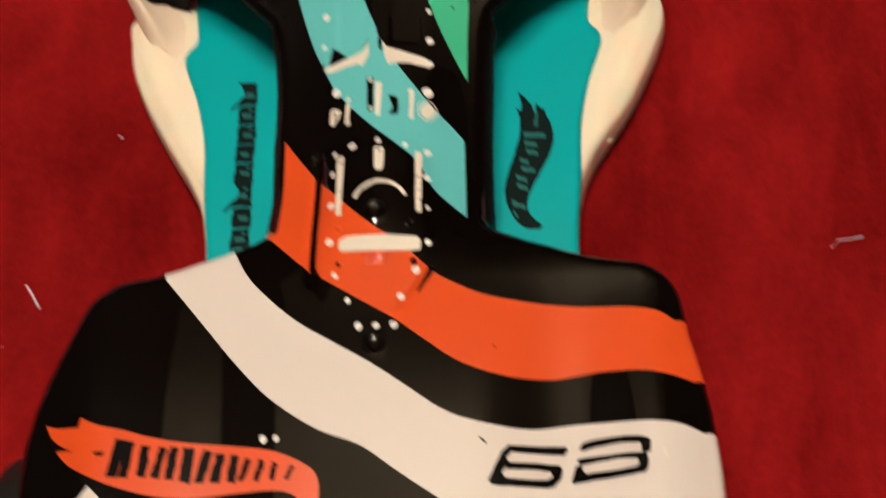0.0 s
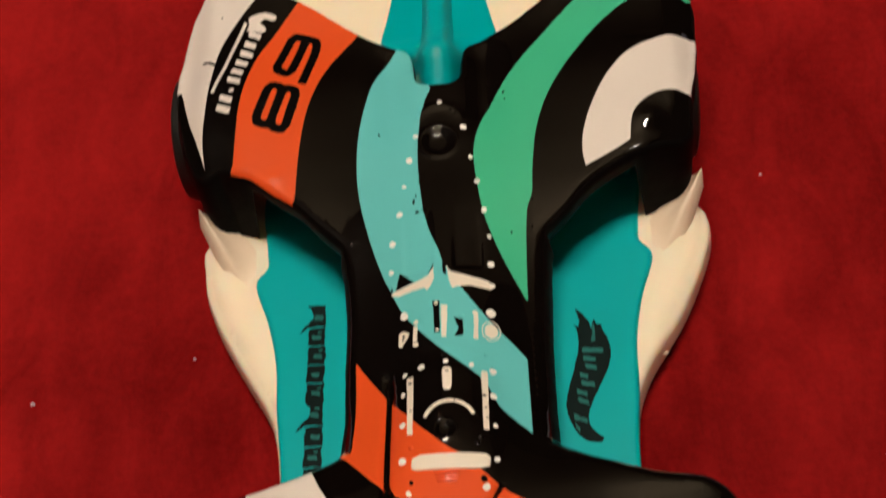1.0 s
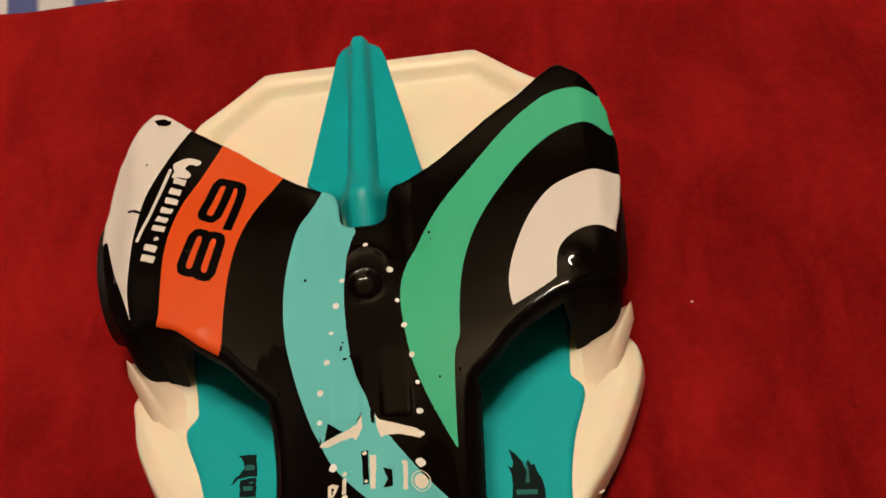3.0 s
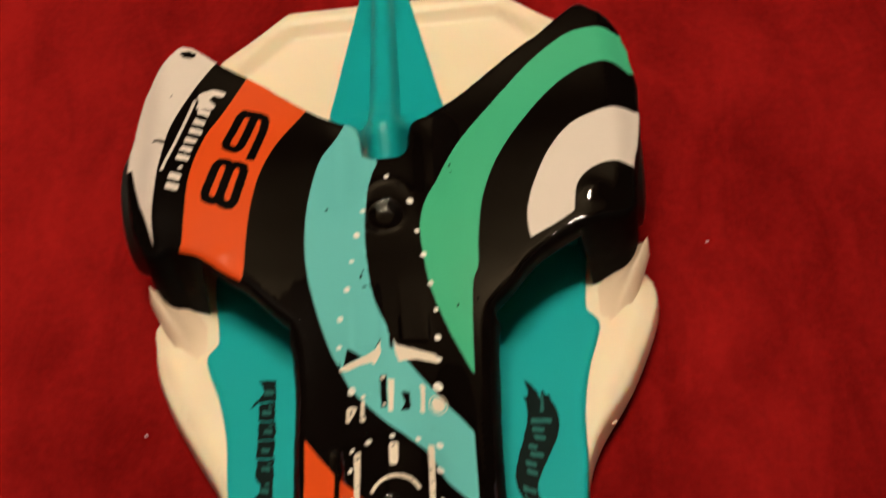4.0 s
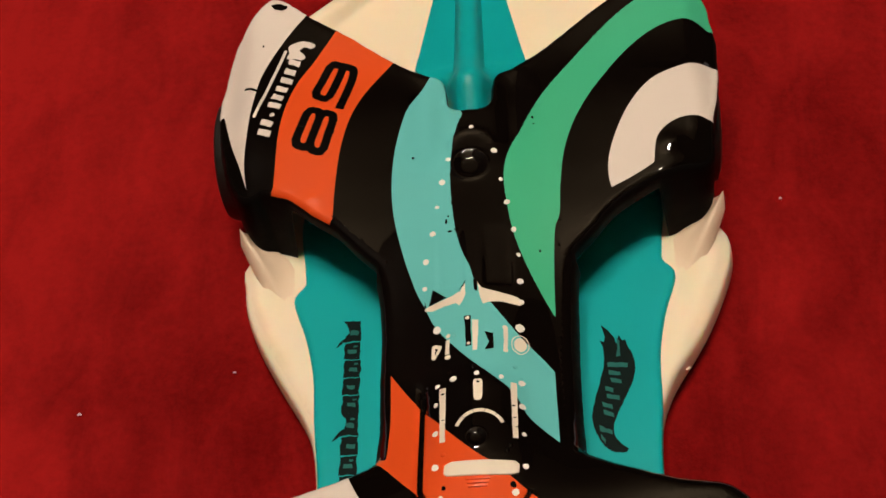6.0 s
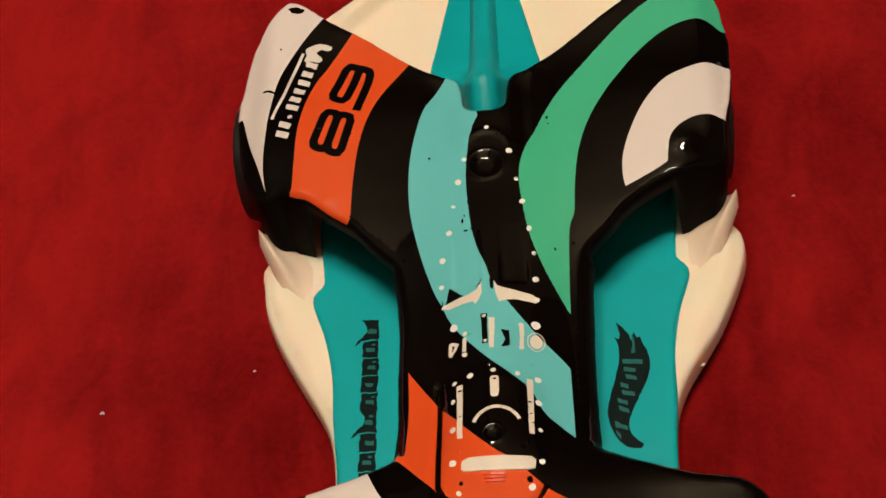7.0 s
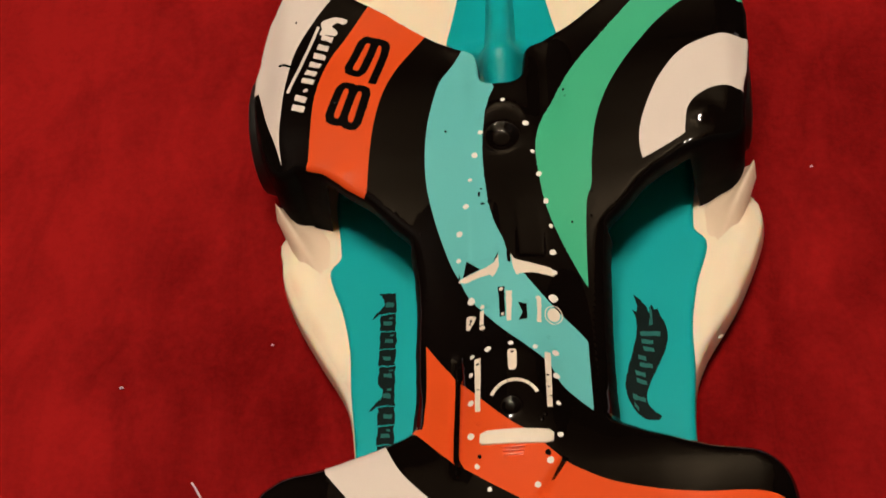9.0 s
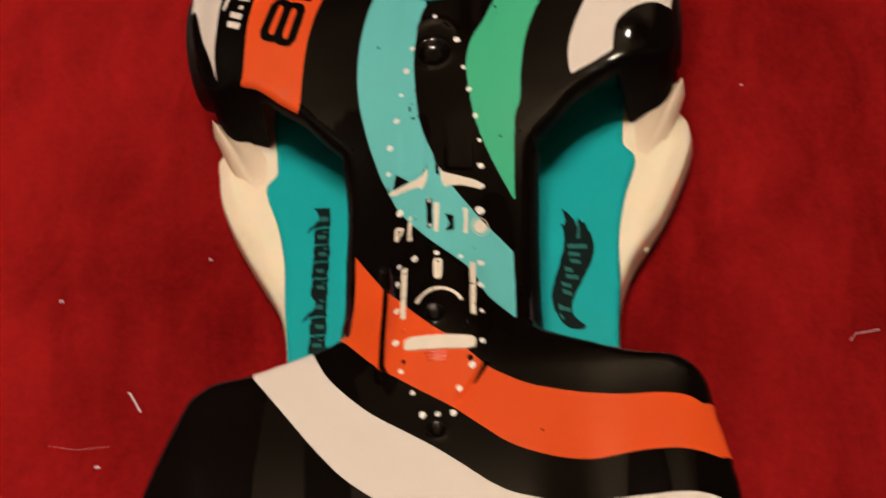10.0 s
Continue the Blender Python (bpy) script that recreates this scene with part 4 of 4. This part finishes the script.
# teal fin from the notch in the body out over the tray
def fin_mesh():
    bm = bmesh.new()
    # y, half width, edge height, ridge half width, ridge height
    stations = [(8.75, 0.62, 7.5, 0.5, 8.35), (9.1, 0.82, 7.6, 0.66, 8.6), (10.0, 0.9, 7.7, 0.7, 9.1), (10.9, 0.98, 7.8, 0.68, 9.6), (11.4, 1.15, 7.9, 0.66, 9.65), (12.2, 1.75, 8.0, 0.66, 9.4),
                (13.0, 2.95, 7.8, 0.66, 9.15), (13.9, 3.5, 7.4, 0.64, 9.0), (15.3, 3.25, 7.3, 0.62, 8.85), (18.6, 2.68, 7.15, 0.58, 8.5), (22.1, 2.05, 7.0, 0.55, 8.2), (25.0, 1.52, 6.9, 0.5, 8.0),
                (25.6, 1.3, 6.85, 0.48, 7.9), (25.85, 1.12, 6.8, 0.44, 7.85), (25.95, 0.98, 6.75, 0.38, 7.7)]
    rings = []
    for y, w, z, r, top in stations:
        flank = z + (top - z) * (0.5 if y < 12 else 0.28)
        cut = [(-w, z - 0.9), (-w, z), (-r * 1.5, flank), (-r, top - 0.25), (-r * 0.55, top), (r * 0.55, top), (r, top - 0.25), (r * 1.5, flank), (w, z), (w, z - 0.9)]
        if y < 12:
            cut = [(-w - 0.5, z - 1.2), (-w - 0.35, z - 0.3), (-w, flank), (-r, top - 0.25), (-r * 0.55, top), (r * 0.55, top), (r, top - 0.25), (w, flank), (w + 0.35, z - 0.3), (w + 0.5, z - 1.2)]
        rings.append([bm.verts.new((x, y, h)) for x, h in cut])
    for a, b in zip(rings, rings[1:]):
        for k in range(10):
            j = (k + 1) % 10
            bm.faces.new((a[k], b[k], b[j], a[j]))
    bm.faces.new(rings[0])
    bm.faces.new(rings[-1][::-1])
    bmesh.ops.recalc_face_normals(bm, faces=bm.faces)
    bmesh.ops.subdivide_edges(bm, edges=bm.edges[:], cuts=1, smooth=0.25, use_grid_fill=True)
    return bm


finish("fin", fin_mesh(), TEAL, car, "teal plastic ridged fin reaching forward", 50)

# ---------------------------------------------------------------- ivory chassis
CHASSIS_HALF = [(0.0, 29.85), (7.3, 29.85), (7.8, 29.75), (12.2, 25.5), (12.6, 24.7), (13.0, 18.0), (13.0, 8.0), (13.3, 5.0), (14.0, 3.85), (14.75, 3.2), (15.1, 2.3), (14.95, 1.0), (13.8, -1.8), (12.3, -4.7),
                (10.8, -7.4), (10.1, -9.4), (9.75, -12.0), (9.6, -16.0), (10.5, -24.0), (10.0, -33.0), (0.0, -36.0)]


def corner_line(points, step):
    out = []
    for (x0, y0), (x1, y1) in zip(points, points[1:]):
        n = max(1, round(math.hypot(x1 - x0, y1 - y0) / step))
        out += [(x0 + (x1 - x0) * k / n, y0 + (y1 - y0) * k / n) for k in range(n)]
    return out + [points[-1]]


side = corner_line(CHASSIS_HALF[:6], 0.5)[:-1] + spline(CHASSIS_HALF[5:], step=0.4)
side = [(max(0, x - 0.4), y - 0.4 * smooth(24, 28, y)) for x, y in side]
chassis_outline = [(x - (0.08 + 0.3 * smooth(-3, -7, y)) * smooth(3.2, 1.5, y) * smooth(6, 9, x), y) for x, y in side][::-1][:-1] + [(-x + (0.38 * smooth(-0.5, 2.0, y) - 0.12 * smooth(0.5, -3.0, y) * smooth(-9, -6, y)) * smooth(3.2, 1.5, y) * smooth(6, 9, x), y) for x, y in side][:-1]


def rim_distance(x, y):
    """How far a point of the tray lies inside its angular edge."""
    a = abs(x)
    return min(29.85 - y, 12.5 - a, (12.2 - a + 25.5 - y + 0.1) / math.sqrt(2) + 0.0)


def chassis_z(x, y):
    a = abs(x)
    if y > 12:
        d = rim_distance(x, y)
        return 1.9 - 0.9 * smooth(1.2, 2.1, d) - 0.25 * (1 - smooth(0.0, 0.6, d))
    z = 2.75
    # shoulder falls off towards the outer edge
    outer = along([(-13, 9.7), (-9.4, 10.1), (-4.7, 12.5), (-1.8, 14.0), (1.0, 15.0), (2.6, 15.2), (3.6, 14.8), (5, 14.4), (9, 13.2)], y)
    z -= 0.55 * smooth(1.3, 0.0, outer - a)
    # hollow next to the panel
    z -= 0.35 * math.exp(-((a - 11.9) / 0.7) ** 2 - ((y - 0.8) / 1.6) ** 2)
    return z


chassis = finish("chassis", shell(chassis_outline, chassis_z, (), lambda x, y: 0.28 if -1 < y < 6 else (0.4 if -10 < y < 6 or y > 22 else 1.0),
                                  lambda x, y: (0.9, 0.1, 0.4, 0.5)), IVORY, car, "ivory plastic chassis with flared sides and a shallow tray", 45)


def horn_mesh(s):
    """A tapering blade that rises from the shoulder to a point outside the wing."""
    bm = bmesh.new()
    rings = []
    steps = 12
    for k in range(steps + 1):
        t = k / steps
        x, y = 12.0 + 2.72 * t, 4.35 * t
        wide, thin = 2.3 - 1.75 * t, 0.8 - 0.5 * t
        base = 2.38 + 1.87 * t * t
        z = base + 0.82 * smooth(-0.05, 0.6, t) - 0.22 * smooth(0.6, 1.0, t)
        if k == steps:
            wide, thin, z = 0.12, 0.1, z - 0.08
        cut = [(-wide * 1.25, base - 0.2), (-wide, base + 0.04 * (z - base)), (-wide * 0.62, base + 0.17 * (z - base)), (-wide * 0.32, base + 0.48 * (z - base)), (-thin * 0.45, z - 0.12), (-thin * 0.1, z), (thin * 0.25, z - 0.06),
               (thin * 0.6, z - 0.3), (thin, base + 0.2 * (z - base)), (thin * 1.15, base - 0.2)]
        rings.append([bm.verts.new((s * (x + 0.835 * o), y - 0.55 * o, h)) for o, h in cut])
    for a, b in zip(rings, rings[1:]):
        for i in range(10):
            j = (i + 1) % 10
            bm.faces.new((a[i], a[j], b[j], b[i]))
    bm.faces.new(rings[0])
    bm.faces.new(rings[-1][::-1])
    bmesh.ops.recalc_face_normals(bm, faces=bm.faces)
    return bm


for s in (-1, 1):
    finish("horn", horn_mesh(s), IVORY_THIN, chassis, "", 70)
bm = bmesh.new()
tube(bm, [(11.2, -5.8, 1.45), (11.55, -5.85, 1.5), (11.75, -5.78, 1.6)], 0.08)
finish("moulding_burr", bm, IVORY, chassis)

# ---------------------------------------------------------------- wheels
def wheel_mesh(profile):
    bm = bmesh.new()
    rings = []
    for k in range(40):
        a = 2 * math.pi * k / 40
        rings.append([bm.verts.new((x, r * math.cos(a), r * math.sin(a))) for x, r in profile])
    for k in range(40):
        a, b = rings[k], rings[(k + 1) % 40]
        for i in range(len(profile) - 1):
            bm.faces.new((a[i], a[i + 1], b[i + 1], b[i]))
    bmesh.ops.recalc_face_normals(bm, faces=bm.faces)
    return bm


for wx, wy, r in ((-14.2, 10.6, 3.9), (13.0, 10.6, 3.9), (-15.3, -27.0, 3.8), (11.6, -27.0, 3.8)):
    s = -1 if wx < 0 else 1
    tyre = finish("wheel", wheel_mesh([(s * -2.0, r * 0.55), (s * -2.0, r * 0.92), (s * -1.6, r), (s * 1.4, r), (s * 1.9, r * 0.95), (s * 2.05, r * 0.85), (s * 2.05, r * 0.68), (s * 1.7, r * 0.62)]), RUBBER, car, "black plastic toy wheel")
    tyre.location = (wx * MM, wy * MM, r * MM)
    finish("rim", wheel_mesh([(s * 1.6, r * 0.64), (s * 1.75, r * 0.6), (s * 1.2, r * 0.4), (s * 1.5, 0.5), (s * 1.6, 0.01)]), STEEL, tyre)

# ---------------------------------------------------------------- lint on the velvet
def lint(points, r, label="thin pale hair lying on the red velvet"):
    bm = bmesh.new()
    tube(bm, [(x, y, cloth_z(x, y) + z) for x, y, z in points], r)
    tagged(finish("lint_hair", bm, LINT), label, "lint", "lint on the cloth")


lint([(-19.85, -12.1, 0.3), (-19.5, -12.6, 0.5), (-19.05, -13.4, 0.25)], 0.065)
lint([(22.6, -12.0, 0.2), (23.0, -11.6, 0.3), (23.6, -11.6, 0.35), (24.3, -11.4, 0.2)], 0.026)
lint([(-24.5, -15.2, 0.2), (-22.6, -15.6, 0.25), (-20.7, -15.5, 0.2)], 0.006)
for x, y, r in ((-25.1, -5.2, 0.12), (-21.3, -16.8, 0.13), (-15.6, -3.0, 0.08), (18.9, 7.2, 0.08)):
    lint([(x - r, y, 0.15), (x, y + 0.5 * r, 0.22), (x + r, y, 0.15)], r * 0.6, "tiny pale speck of lint on the red velvet")
